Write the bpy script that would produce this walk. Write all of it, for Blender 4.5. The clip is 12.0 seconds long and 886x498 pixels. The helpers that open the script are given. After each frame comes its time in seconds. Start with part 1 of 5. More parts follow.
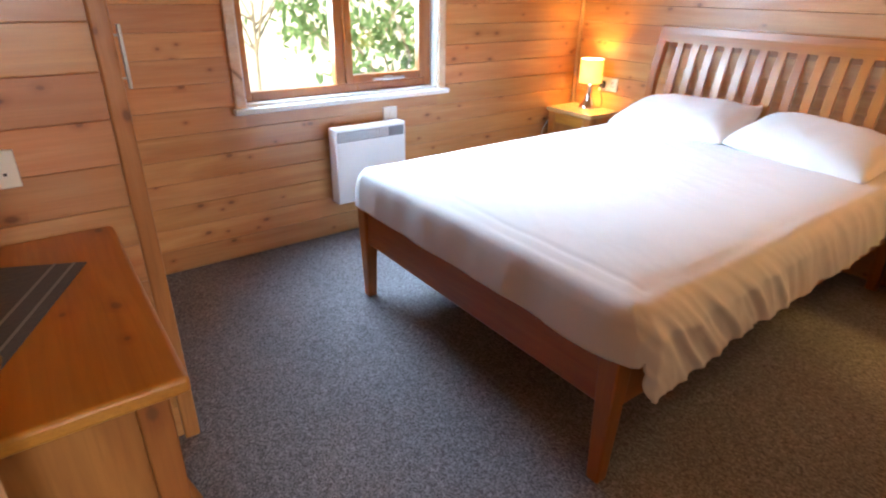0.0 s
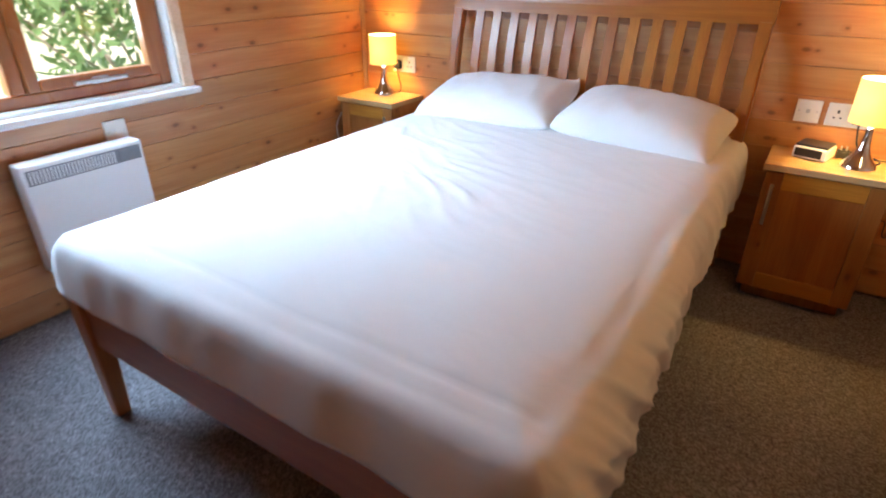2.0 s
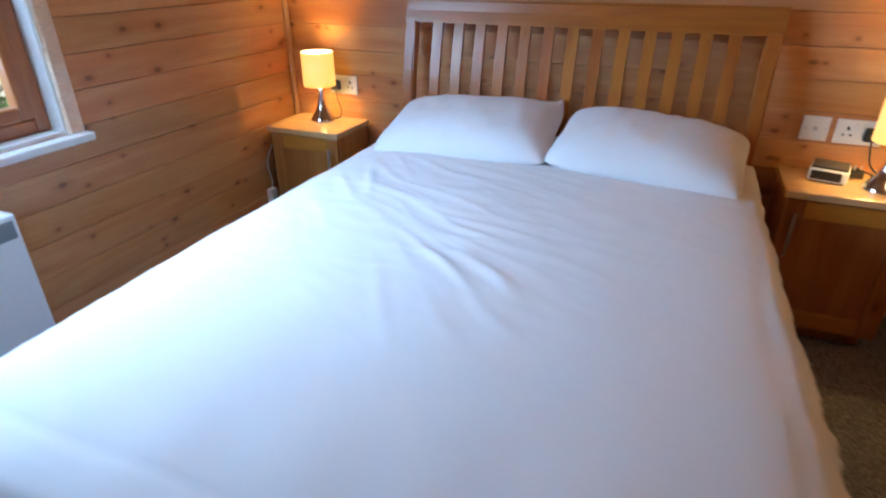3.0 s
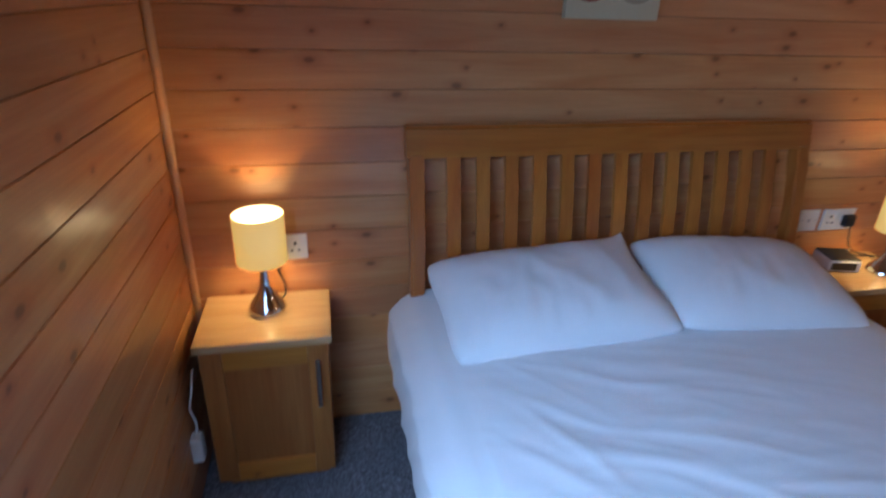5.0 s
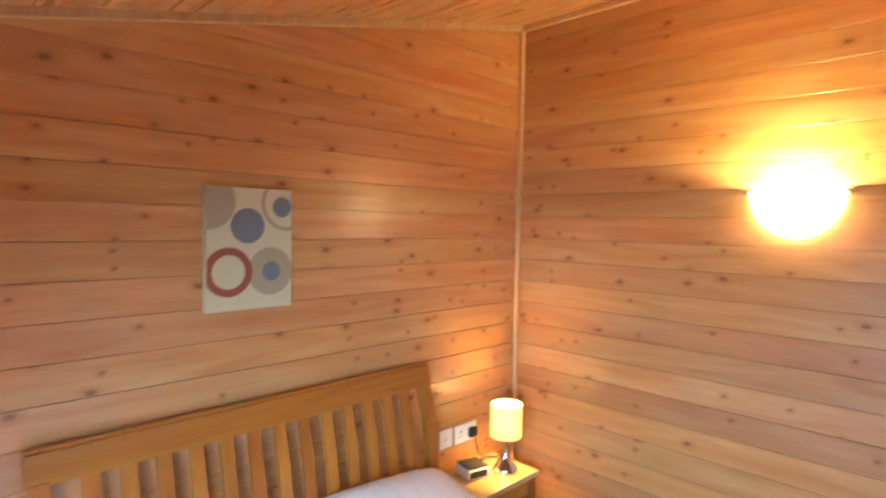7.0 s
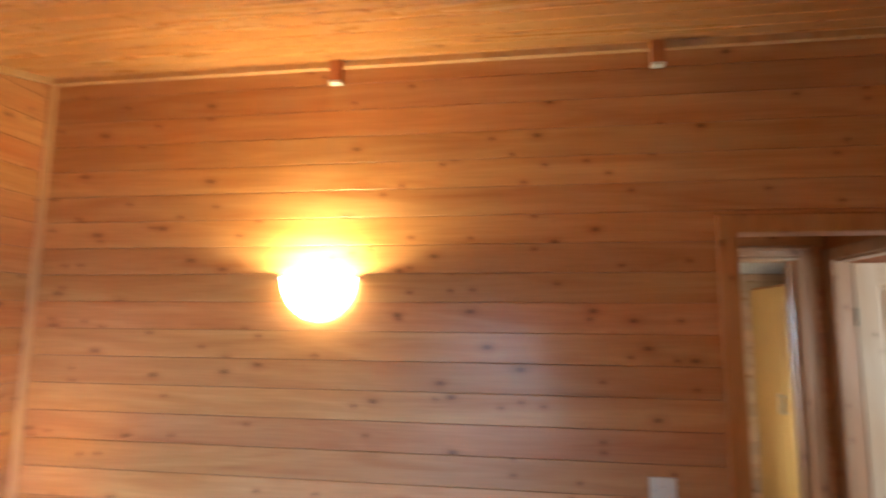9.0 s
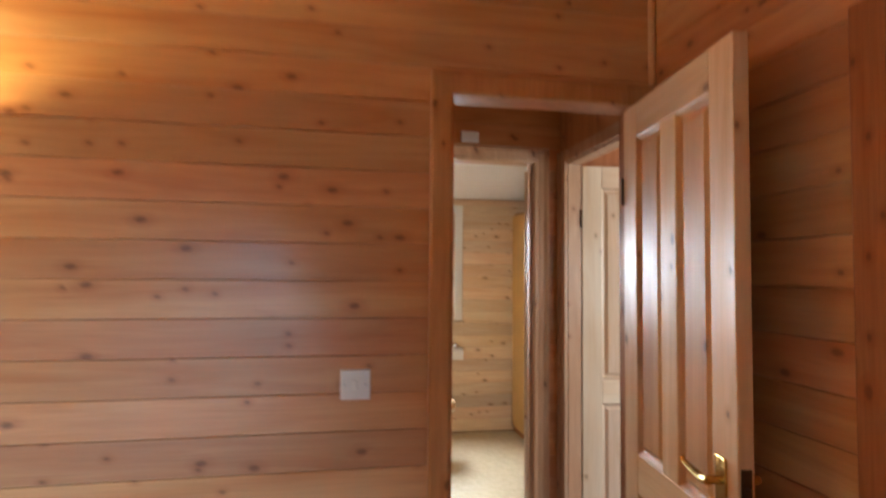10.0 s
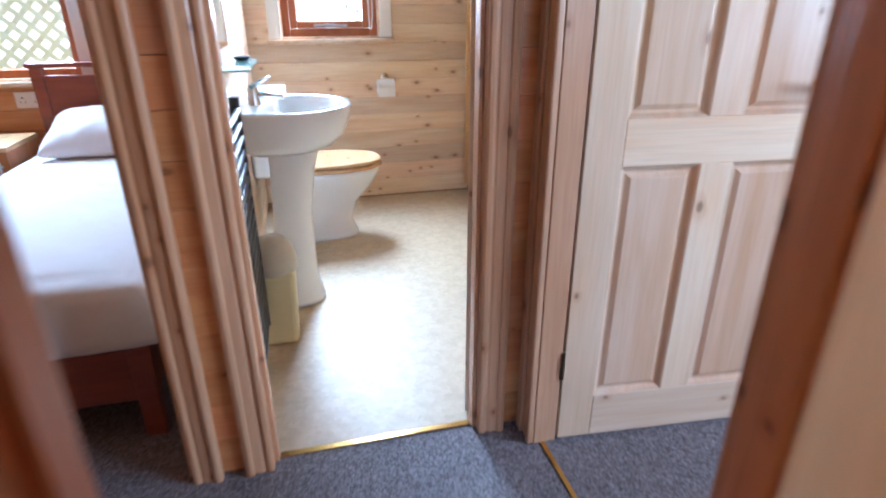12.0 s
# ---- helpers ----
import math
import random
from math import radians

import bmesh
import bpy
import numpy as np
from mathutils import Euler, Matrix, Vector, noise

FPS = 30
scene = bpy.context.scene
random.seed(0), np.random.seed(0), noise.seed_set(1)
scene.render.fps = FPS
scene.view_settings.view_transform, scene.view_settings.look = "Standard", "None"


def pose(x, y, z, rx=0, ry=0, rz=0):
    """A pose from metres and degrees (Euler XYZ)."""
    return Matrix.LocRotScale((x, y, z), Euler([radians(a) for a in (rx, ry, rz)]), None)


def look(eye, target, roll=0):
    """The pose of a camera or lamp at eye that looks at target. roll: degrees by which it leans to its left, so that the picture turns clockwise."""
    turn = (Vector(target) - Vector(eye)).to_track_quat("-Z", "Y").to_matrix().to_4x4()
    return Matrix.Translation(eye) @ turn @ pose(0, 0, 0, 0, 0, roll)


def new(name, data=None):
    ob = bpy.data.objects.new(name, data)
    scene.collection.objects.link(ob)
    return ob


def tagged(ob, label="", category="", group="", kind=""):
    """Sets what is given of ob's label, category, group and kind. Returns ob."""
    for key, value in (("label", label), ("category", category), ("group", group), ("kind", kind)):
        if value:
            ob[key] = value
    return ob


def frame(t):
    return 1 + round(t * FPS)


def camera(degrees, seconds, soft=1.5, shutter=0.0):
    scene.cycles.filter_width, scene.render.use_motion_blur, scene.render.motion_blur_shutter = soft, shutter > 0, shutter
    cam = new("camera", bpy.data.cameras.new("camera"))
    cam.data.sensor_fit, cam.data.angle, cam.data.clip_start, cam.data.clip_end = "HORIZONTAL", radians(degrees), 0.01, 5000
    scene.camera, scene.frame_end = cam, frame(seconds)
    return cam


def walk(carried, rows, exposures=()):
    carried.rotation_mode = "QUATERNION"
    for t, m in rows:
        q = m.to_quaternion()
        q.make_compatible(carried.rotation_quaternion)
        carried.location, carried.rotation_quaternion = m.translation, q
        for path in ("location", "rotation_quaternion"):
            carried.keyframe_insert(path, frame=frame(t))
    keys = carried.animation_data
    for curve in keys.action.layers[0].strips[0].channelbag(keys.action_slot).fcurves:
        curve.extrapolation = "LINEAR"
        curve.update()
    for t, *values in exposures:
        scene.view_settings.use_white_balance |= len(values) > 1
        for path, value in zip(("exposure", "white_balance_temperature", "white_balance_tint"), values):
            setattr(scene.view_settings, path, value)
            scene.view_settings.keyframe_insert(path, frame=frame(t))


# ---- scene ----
cam = camera(76.6, 12.0, soft=2.0, shutter=0.5)
PATH = [
    (0, (2.713, -3.136, 1.285), (1.259, -2.056, 0.440), 0.9),
    (0.5, (2.650, -3.030, 1.270), (1.149, -2.042, 0.393), 1.2),
    (1, (2.555, -2.878, 1.266), (1.209, -1.715, 0.353), 0.9),
    (1.5, (2.409, -2.715, 1.239), (1.29, -1.33, 0.328), 0.1),
    (2, (2.245, -2.615, 1.228), (1.275, -1.122, 0.317), 0.1),
    (2.5, (2.007, -2.495, 1.214), (1.187, -0.914, 0.304), 0.1),
    (3, (1.771, -2.346, 1.251), (1.091, -0.704, 0.333), 0.0),
    (3.2, (1.631, -2.282, 1.275), (0.992, -0.621, 0.364), 0.1),
    (4.0, (1.04, -2.16, 1.41), (0.80, -0.43, 0.44), 0.6),
    (4.8, (0.535, -1.78, 1.450), (0.778, 0.005, 0.574), 1.6),
    (5, (0.431, -1.679, 1.471), (0.829, 0.094, 0.636), 2.0),
    (5.5, (0.361, -1.622, 1.576), (1.083, 0.126, 0.925), 1.6),
    (6, (0.386, -1.665, 1.636), (1.393, 0.005, 1.192), 1.2),
    (6.5, (0.411, -1.726, 1.666), (1.63, -0.161, 1.409), 0.8),
    (6.7, (0.42, -1.751, 1.695), (1.719, -0.242, 1.51), 0.9),
    (8.3, (0.491, -1.883, 1.719), (2.276, -1.026, 1.999), 0.3),
    (8.5, (0.525, -1.924, 1.669), (2.358, -1.184, 1.977), 0.6),
    (9, (0.695, -2.032, 1.675), (2.657, -1.738, 1.934), 0.5),
    (9.5, (0.907, -2.262, 1.581), (2.886, -2.402, 1.83), 0.8),
    (10, (1.095, -2.422, 1.446), (3.059, -2.789, 1.532), 0.5),
    (10.5, (1.367, -2.488, 1.346), (3.306, -2.928, 1.133), 0.3),
    (11, (1.671, -2.615, 1.219), (3.552, -3.094, 0.737), 0.4),
    (11.5, (2.057, -2.782, 1.183), (3.877, -3.271, 0.514), 0.4),
    (12, (2.459, -2.941, 1.179), (4.241, -3.391, 0.392), -0.2),
]
walk(cam, [(t, look(eye, target, roll)) for t, eye, target, roll in PATH],
     [(0, 1.65, 7500, 12), (1.5, 1.45, 7300, 12), (2.5, 0.82, 6900, 11), (3.2, 0.40, 6000, 10), (4.8, -0.35, 5400, 11), (5.2, -0.22, 5600, 12), (5.5, -0.02, 5900, 12), (6.0, 1.05, 7000, 11), (6.5, 1.25, 7000, 9),
      (8.3, 2.05, 6400, 4), (8.6, 1.85, 6400, 4), (9.0, 1.3, 6500, 6), (9.5, 1.2, 6600, 8), (10.0, 1.45, 6700, 9), (10.5, 1.55, 7000, 10), (11.3, 1.75, 5700, 10), (12, 1.75, 5100, 10)])

# ---------------------------------------------------------------- world and light
world = bpy.data.worlds.new("World")
scene.world = world
world.use_nodes = True
wn, wl = world.node_tree.nodes, world.node_tree.links
sky = wn.new("ShaderNodeTexSky")
sky.sky_type = "NISHITA"
sky.sun_disc = False
sky.sun_elevation, sky.sun_rotation = radians(45), radians(160)
wl.new(sky.outputs[0], wn["Background"].inputs[0])
wn["Background"].inputs[1].default_value = 0.15


def lamp(name, kind, m, power, colour, **more):
    data = bpy.data.lights.new(name, kind)
    data.energy, data.color = power, colour
    if kind == "AREA":
        data.shape, data.size, data.size_y, data.spread = "RECTANGLE", more["size"], more["size_y"], radians(more["spread"])
    elif kind == "SUN":
        data.angle = more["angle"]
    else:
        data.shadow_soft_size = more["soft"]
    ob = new(name, data)
    ob.matrix_world = m
    return ob


sun_way = Vector((math.sin(radians(160)) * math.cos(radians(45)), math.cos(radians(160)) * math.cos(radians(45)), math.sin(radians(45))))
lamp("sun", "SUN", look(sun_way * 20, (0, 0, 0)), 5.0, (1.0, 0.95, 0.88), angle=radians(1.0))
# daylight in the window openings
lamp("bedroom_daylight", "AREA", look((-0.10, -1.73, 1.28), (0.5, -1.34, 0.69)), 30, (0.42, 0.67, 1.0), size=1.06, size_y=0.96, spread=115)
lamp("bathroom_daylight", "AREA", look((6.22, -3.15, 1.5), (5.2, -3.15, 0.75)), 16.5, (0.72, 0.86, 1.0), size=0.5, size_y=0.9, spread=105)
lamp("second_bedroom_daylight", "AREA", look((6.22, -1.35, 1.4), (5.2, -1.45, 1.0)), 25, (0.68, 0.84, 1.0), size=1.0, size_y=0.9, spread=140)
WARM = (1.0, 0.62, 0.17)
# fill through unseen, assumed openings that lights the end door and hall casings
lamp("south_room_daylight", "AREA", look((-0.02, -4.75, 1.4), (1.5, -4.75, 1.2)), 3, (0.74, 0.87, 1.0), size=1.3, size_y=0.9, spread=140)
lamp("end_wall_fill_daylight", "AREA", look((1.9, -6.02, 1.45), (2.3, -4.5, 1.0)), 19, (0.74, 0.87, 1.0), size=1.8, size_y=0.9, spread=140)
lamp("wall_light_bulb", "POINT", pose(2.685, -1.245, 1.802), 15.5, (1.0, 0.85, 0.43), soft=0.03)
lamp("table_lamp_bulb_west", "POINT", pose(0.238, -0.125, 0.805), 3.8, WARM, soft=0.012)
lamp("table_lamp_bulb_east", "POINT", pose(2.44, -0.20, 0.805), 3.8, WARM, soft=0.012)

# ---------------------------------------------------------------- materials


def material(name):
    m = bpy.data.materials.new(name)
    m.use_nodes = True
    t = m.node_tree
    return m, t.nodes, t.links, t.nodes["Principled BSDF"]


def plain(name, colour, rough=0.5, metal=0.0, vary=0.06, scale=40.0, bump=0.0, coat=0.0, **extra):
    """A near-even surface with slight mottling and relief."""
    m, n, l, b = material(name)
    tc = n.new("ShaderNodeTexCoord")
    nz = n.new("ShaderNodeTexNoise")
    nz.inputs["Scale"].default_value, nz.inputs["Detail"].default_value = scale, 4
    l.new(tc.outputs["Object"], nz.inputs["Vector"])
    mix = n.new("ShaderNodeMix")
    mix.data_type = "RGBA"
    mix.inputs[6].default_value = (*[c * (1 - vary) for c in colour], 1)
    mix.inputs[7].default_value = (*[min(1, c * (1 + vary)) for c in colour], 1)
    l.new(nz.outputs[0], mix.inputs[0])
    l.new(mix.outputs[2], b.inputs["Base Color"])
    b.inputs["Roughness"].default_value, b.inputs["Metallic"].default_value = rough, metal
    b.inputs["Coat Weight"].default_value = coat
    if bump:
        bp = n.new("ShaderNodeBump")
        bp.inputs["Strength"].default_value, bp.inputs["Distance"].default_value = bump, 0.004
        l.new(nz.outputs[0], bp.inputs["Height"])
        l.new(bp.outputs[0], b.inputs["Normal"])
    for k, v in extra.items():
        b.inputs[k.replace("_", " ")].default_value = v
    return m


def wood(name, light, dark, knot=(0.10, 0.035, 0.012), knots=1.0, rough=0.38, along="X", spread=0.5, coat=0.0, grain=0.36):
    """Pine: long grain, soft streaks, small dark knots; each piece differs by its random number."""
    m, n, l, b = material(name)
    tc, info = n.new("ShaderNodeTexCoord"), n.new("ShaderNodeObjectInfo")
    shift = n.new("ShaderNodeVectorMath")
    shift.operation = "MULTIPLY_ADD"
    cmb = n.new("ShaderNodeCombineXYZ")
    for k, f in enumerate((37.0, 11.0, 23.0)):
        mul = n.new("ShaderNodeMath")
        mul.operation = "MULTIPLY"
        mul.inputs[1].default_value = f
        l.new(info.outputs["Random"], mul.inputs[0])
        l.new(mul.outputs[0], cmb.inputs[k])
    shift.inputs[1].default_value = (1, 1, 1)
    l.new(tc.outputs["Object"], shift.inputs[0])
    l.new(cmb.outputs[0], shift.inputs[2])

    def mapped(scales):
        mp = n.new("ShaderNodeMapping")
        order = {"X": scales, "Y": (scales[1], scales[0], scales[2]), "Z": (scales[2], scales[1], scales[0])}[along]
        mp.inputs["Scale"].default_value = order
        l.new(shift.outputs[0], mp.inputs["Vector"])
        return mp.outputs[0]

    def ramp(src, stops):
        r = n.new("ShaderNodeValToRGB")
        r.color_ramp.elements[0].position, r.color_ramp.elements[0].color = stops[0][0], (*stops[0][1], 1)
        r.color_ramp.elements[1].position, r.color_ramp.elements[1].color = stops[1][0], (*stops[1][1], 1)
        l.new(src, r.inputs[0])
        return r.outputs[0]

    def mixed(kind, fac, a, c):
        mx = n.new("ShaderNodeMix")
        mx.data_type, mx.blend_type = "RGBA", kind
        for value, slot in ((fac, 0), (a, 6), (c, 7)):
            if isinstance(value, (float, int)):
                mx.inputs[slot].default_value = value
            elif isinstance(value, tuple):
                mx.inputs[slot].default_value = (*value, 1)
            else:
                l.new(value, mx.inputs[slot])
        return mx.outputs[2]

    broad = n.new("ShaderNodeTexNoise")
    broad.inputs["Scale"].default_value, broad.inputs["Detail"].default_value, broad.inputs["Distortion"].default_value = 1.0, 4, 1.2
    l.new(mapped((1.3, 9, 13)), broad.inputs["Vector"])
    fine = n.new("ShaderNodeTexNoise")
    fine.inputs["Scale"].default_value, fine.inputs["Detail"].default_value, fine.inputs["Distortion"].default_value = 1.0, 6, 0.6
    l.new(mapped((5, 90, 90) if grain < 0.1 else (5, 90, 170)), fine.inputs["Vector"])
    base = mixed("MIX", ramp(broad.outputs[0], [(0.32, (0, 0, 0)), (0.70, (1, 1, 1))]), light, dark)
    # slow amber figure that wanders along the boards
    figure = n.new("ShaderNodeTexNoise")
    figure.inputs["Scale"].default_value, figure.inputs["Detail"].default_value, figure.inputs["Distortion"].default_value = 1.0, 3, 1.8
    l.new(mapped((0.7, 3.0, 7)), figure.inputs["Vector"])
    base = mixed("MULTIPLY", 0.42, base, ramp(figure.outputs[0], [(0.40, (1, 1, 1)), (0.68, (0.88, 0.66, 0.44))]))
    base = mixed("MULTIPLY", grain, base, ramp(fine.outputs[0], [(0.30, (0.60, 0.52, 0.45)), (0.62, (1, 1, 1))]))
    # each piece a little lighter or darker, some redder
    hsv = n.new("ShaderNodeHueSaturation")
    rnd = n.new("ShaderNodeMapRange")
    rnd.inputs[3].default_value, rnd.inputs[4].default_value = 1 - 0.28 * spread, 1 + 0.30 * spread
    l.new(info.outputs["Random"], rnd.inputs[0])
    l.new(rnd.outputs[0], hsv.inputs["Value"])
    wob = n.new("ShaderNodeMath")
    wob.operation = "MULTIPLY"
    wob.inputs[1].default_value = 7.31
    fr = n.new("ShaderNodeMath")
    fr.operation = "FRACT"
    l.new(info.outputs["Random"], wob.inputs[0])
    l.new(wob.outputs[0], fr.inputs[0])
    hue = n.new("ShaderNodeMapRange")
    hue.inputs[3].default_value, hue.inputs[4].default_value = 0.5 - 0.014 * spread, 0.5 + 0.012 * spread
    l.new(fr.outputs[0], hue.inputs[0])
    l.new(hue.outputs[0], hsv.inputs["Hue"])
    l.new(base, hsv.inputs["Color"])
    base = hsv.outputs[0]
    height = fine.outputs[0]
    if knots:
        sep = n.new("ShaderNodeSeparateXYZ")
        l.new(shift.outputs[0], sep.inputs[0])
        lengthwise, one, two = {"X": (0, 2, 1), "Y": (1, 0, 2), "Z": (2, 0, 1)}[along]
        side = n.new("ShaderNodeMath")
        l.new(sep.outputs[one], side.inputs[0])
        l.new(sep.outputs[two], side.inputs[1])
        for sl, sa, lo, hi, keep, weight in ((7.0, 12.0, 0.065, 0.135, 0.86, 0.62), (13.0, 18.0, 0.06, 0.13, 0.91, 0.55)):
            flat = n.new("ShaderNodeCombineXYZ")
            for slot, src, sc in ((0, sep.outputs[lengthwise], sl), (1, side.outputs[0], sa)):
                mm = n.new("ShaderNodeMath")
                mm.operation = "MULTIPLY"
                mm.inputs[1].default_value = sc
                l.new(src, mm.inputs[0])
                l.new(mm.outputs[0], flat.inputs[slot])
            wv = n.new("ShaderNodeVectorMath")
            wv.operation = "MULTIPLY_ADD"
            wv.inputs[1].default_value = (0.09, 0.09, 0.0)
            l.new(broad.outputs[1], wv.inputs[0])
            l.new(flat.outputs[0], wv.inputs[2])
            vor = n.new("ShaderNodeTexVoronoi")
            vor.voronoi_dimensions = "2D"
            vor.inputs["Scale"].default_value, vor.inputs["Randomness"].default_value = 1.0, 0.95
            l.new(wv.outputs[0], vor.inputs["Vector"])
            some = n.new("ShaderNodeSeparateColor")
            l.new(vor.outputs["Color"], some.inputs[0])
            gate = n.new("ShaderNodeMath")
            gate.operation = "GREATER_THAN"
            gate.inputs[1].default_value = keep + (1 - knots) * 0.12
            l.new(some.outputs[0], gate.inputs[0])
            for stops, w, kind, tone in (([(0.12, (1, 1, 1)), (0.36, (0, 0, 0))], 0.40, "MULTIPLY", (0.66, 0.40, 0.24)), ([(lo, (1, 1, 1)), (hi, (0, 0, 0))], weight, "MIX", knot)):
                f = n.new("ShaderNodeMath")
                f.operation = "MULTIPLY"
                l.new(ramp(vor.outputs["Distance"], stops), f.inputs[0])
                f2 = n.new("ShaderNodeMath")
                f2.operation = "MULTIPLY"
                f2.inputs[1].default_value = w
                l.new(gate.outputs[0], f.inputs[1])
                l.new(f.outputs[0], f2.inputs[0])
                base = mixed(kind, f2.outputs[0], base, tone)
    l.new(base, b.inputs["Base Color"])
    rr = n.new("ShaderNodeMapRange")
    rr.inputs[3].default_value, rr.inputs[4].default_value = rough - 0.06, rough + 0.10
    l.new(broad.outputs[0], rr.inputs[0])
    l.new(rr.outputs[0], b.inputs["Roughness"])
    b.inputs["Coat Weight"].default_value, b.inputs["Coat Roughness"].default_value = coat, 0.18
    bp = n.new("ShaderNodeBump")
    bp.inputs["Strength"].default_value, bp.inputs["Distance"].default_value = 0.015 if grain < 0.1 else 0.06, 0.002
    l.new(height, bp.inputs["Height"])
    l.new(bp.outputs[0], b.inputs["Normal"])
    return m


def glow(name, colour, strength, base=(0.8, 0.8, 0.8)):
    m, n, l, b = material(name)
    b.inputs["Base Color"].default_value = (*base, 1)
    b.inputs["Emission Color"].default_value = (*colour, 1)
    b.inputs["Emission Strength"].default_value = strength
    b.inputs["Roughness"].default_value = 0.7
    return m


def cloth(name, colour, rough=0.85, scale=9.0, bump=0.25):
    m, n, l, b = material(name)
    tc = n.new("ShaderNodeTexCoord")
    a, c = n.new("ShaderNodeTexNoise"), n.new("ShaderNodeTexNoise")
    a.inputs["Scale"].default_value, a.inputs["Detail"].default_value, a.inputs["Distortion"].default_value = scale, 5, 0.8
    c.inputs["Scale"].default_value = 700
    for t in (a, c):
        l.new(tc.outputs["Object"], t.inputs["Vector"])
    add = n.new("ShaderNodeMath")
    add.operation = "MULTIPLY_ADD"
    add.inputs[1].default_value = 0.12
    l.new(c.outputs[0], add.inputs[0])
    l.new(a.outputs[0], add.inputs[2])
    bp = n.new("ShaderNodeBump")
    bp.inputs["Strength"].default_value, bp.inputs["Distance"].default_value = bump, 0.012
    l.new(add.outputs[0], bp.inputs["Height"])
    l.new(bp.outputs[0], b.inputs["Normal"])
    mix = n.new("ShaderNodeMix")
    mix.data_type = "RGBA"
    mix.inputs[6].default_value = (*[v * 0.95 for v in colour], 1)
    mix.inputs[7].default_value = (*colour, 1)
    l.new(a.outputs[0], mix.inputs[0])
    l.new(mix.outputs[2], b.inputs["Base Color"])
    b.inputs["Roughness"].default_value = rough
    b.inputs["Sheen Weight"].default_value = 0.15
    return m


def carpet_material():
    m, n, l, b = material("carpet")
    tc = n.new("ShaderNodeTexCoord")
    fleck, pile, worn = (n.new("ShaderNodeTexNoise") for _ in range(3))
    for t, s, d in ((fleck, 60, 4), (pile, 520, 2), (worn, 3.0, 5)):
        t.inputs["Scale"].default_value, t.inputs["Detail"].default_value = s, d
        l.new(tc.outputs["Object"], t.inputs["Vector"])
    tuft = n.new("ShaderNodeTexVoronoi")
    tuft.inputs["Scale"].default_value = 215
    l.new(tc.outputs["Object"], tuft.inputs["Vector"])
    sep = n.new("ShaderNodeSeparateColor")
    l.new(tuft.outputs["Color"], sep.inputs[0])
    tone = n.new("ShaderNodeMix")
    tone.inputs[0].default_value = 0.45
    l.new(sep.outputs[0], tone.inputs[2])
    l.new(fleck.outputs[0], tone.inputs[3])
    r = n.new("ShaderNodeValToRGB")
    e = r.color_ramp.elements
    e[0].position, e[0].color = 0.15, (0.100, 0.087, 0.093, 1)
    e[1].position, e[1].color = 0.88, (0.40, 0.385, 0.41, 1)
    mid = r.color_ramp.elements.new(0.52)
    mid.color = (0.220, 0.210, 0.222, 1)
    l.new(tone.outputs[0], r.inputs[0])
    mul = n.new("ShaderNodeMix")
    mul.data_type, mul.blend_type = "RGBA", "MULTIPLY"
    mul.inputs[0].default_value = 0.35
    l.new(r.outputs[0], mul.inputs[6])
    l.new(worn.outputs[0], mul.inputs[7])
    l.new(mul.outputs[2], b.inputs["Base Color"])
    b.inputs["Roughness"].default_value = 0.95
    b.inputs["Specular IOR Level"].default_value = 0.15
    bp = n.new("ShaderNodeBump")
    bp.inputs["Strength"].default_value, bp.inputs["Distance"].default_value = 0.22, 0.002
    l.new(tuft.outputs["Distance"], bp.inputs["Height"])
    l.new(bp.outputs[0], b.inputs["Normal"])
    return m


def vinyl_material():
    m, n, l, b = material("vinyl_floor")
    tc = n.new("ShaderNodeTexCoord")
    v, nz = n.new("ShaderNodeTexVoronoi"), n.new("ShaderNodeTexNoise")
    v.inputs["Scale"].default_value = 60
    nz.inputs["Scale"].default_value, nz.inputs["Detail"].default_value = 18, 5
    l.new(tc.outputs["Object"], v.inputs["Vector"])
    l.new(tc.outputs["Object"], nz.inputs["Vector"])
    mix = n.new("ShaderNodeMix")
    mix.data_type = "RGBA"
    mix.inputs[6].default_value, mix.inputs[7].default_value = (0.42, 0.31, 0.17, 1), (0.58, 0.46, 0.30, 1)
    avg = n.new("ShaderNodeMath")
    avg.operation = "MULTIPLY"
    l.new(v.outputs["Color"], avg.inputs[0])
    l.new(nz.outputs[0], avg.inputs[1])
    ad = n.new("ShaderNodeMath")
    ad.operation = "MULTIPLY_ADD"
    ad.inputs[1].default_value = 1.0
    l.new(avg.outputs[0], ad.inputs[0])
    l.new(nz.outputs[0], ad.inputs[2])
    ad.use_clamp = True
    l.new(ad.outputs[0], mix.inputs[0])
    l.new(mix.outputs[2], b.inputs["Base Color"])
    b.inputs["Roughness"].default_value = 0.46
    bp = n.new("ShaderNodeBump")
    bp.inputs["Strength"].default_value, bp.inputs["Distance"].default_value = 0.2, 0.003
    l.new(v.outputs["Distance"], bp.inputs["Height"])
    l.new(bp.outputs[0], b.inputs["Normal"])
    return m


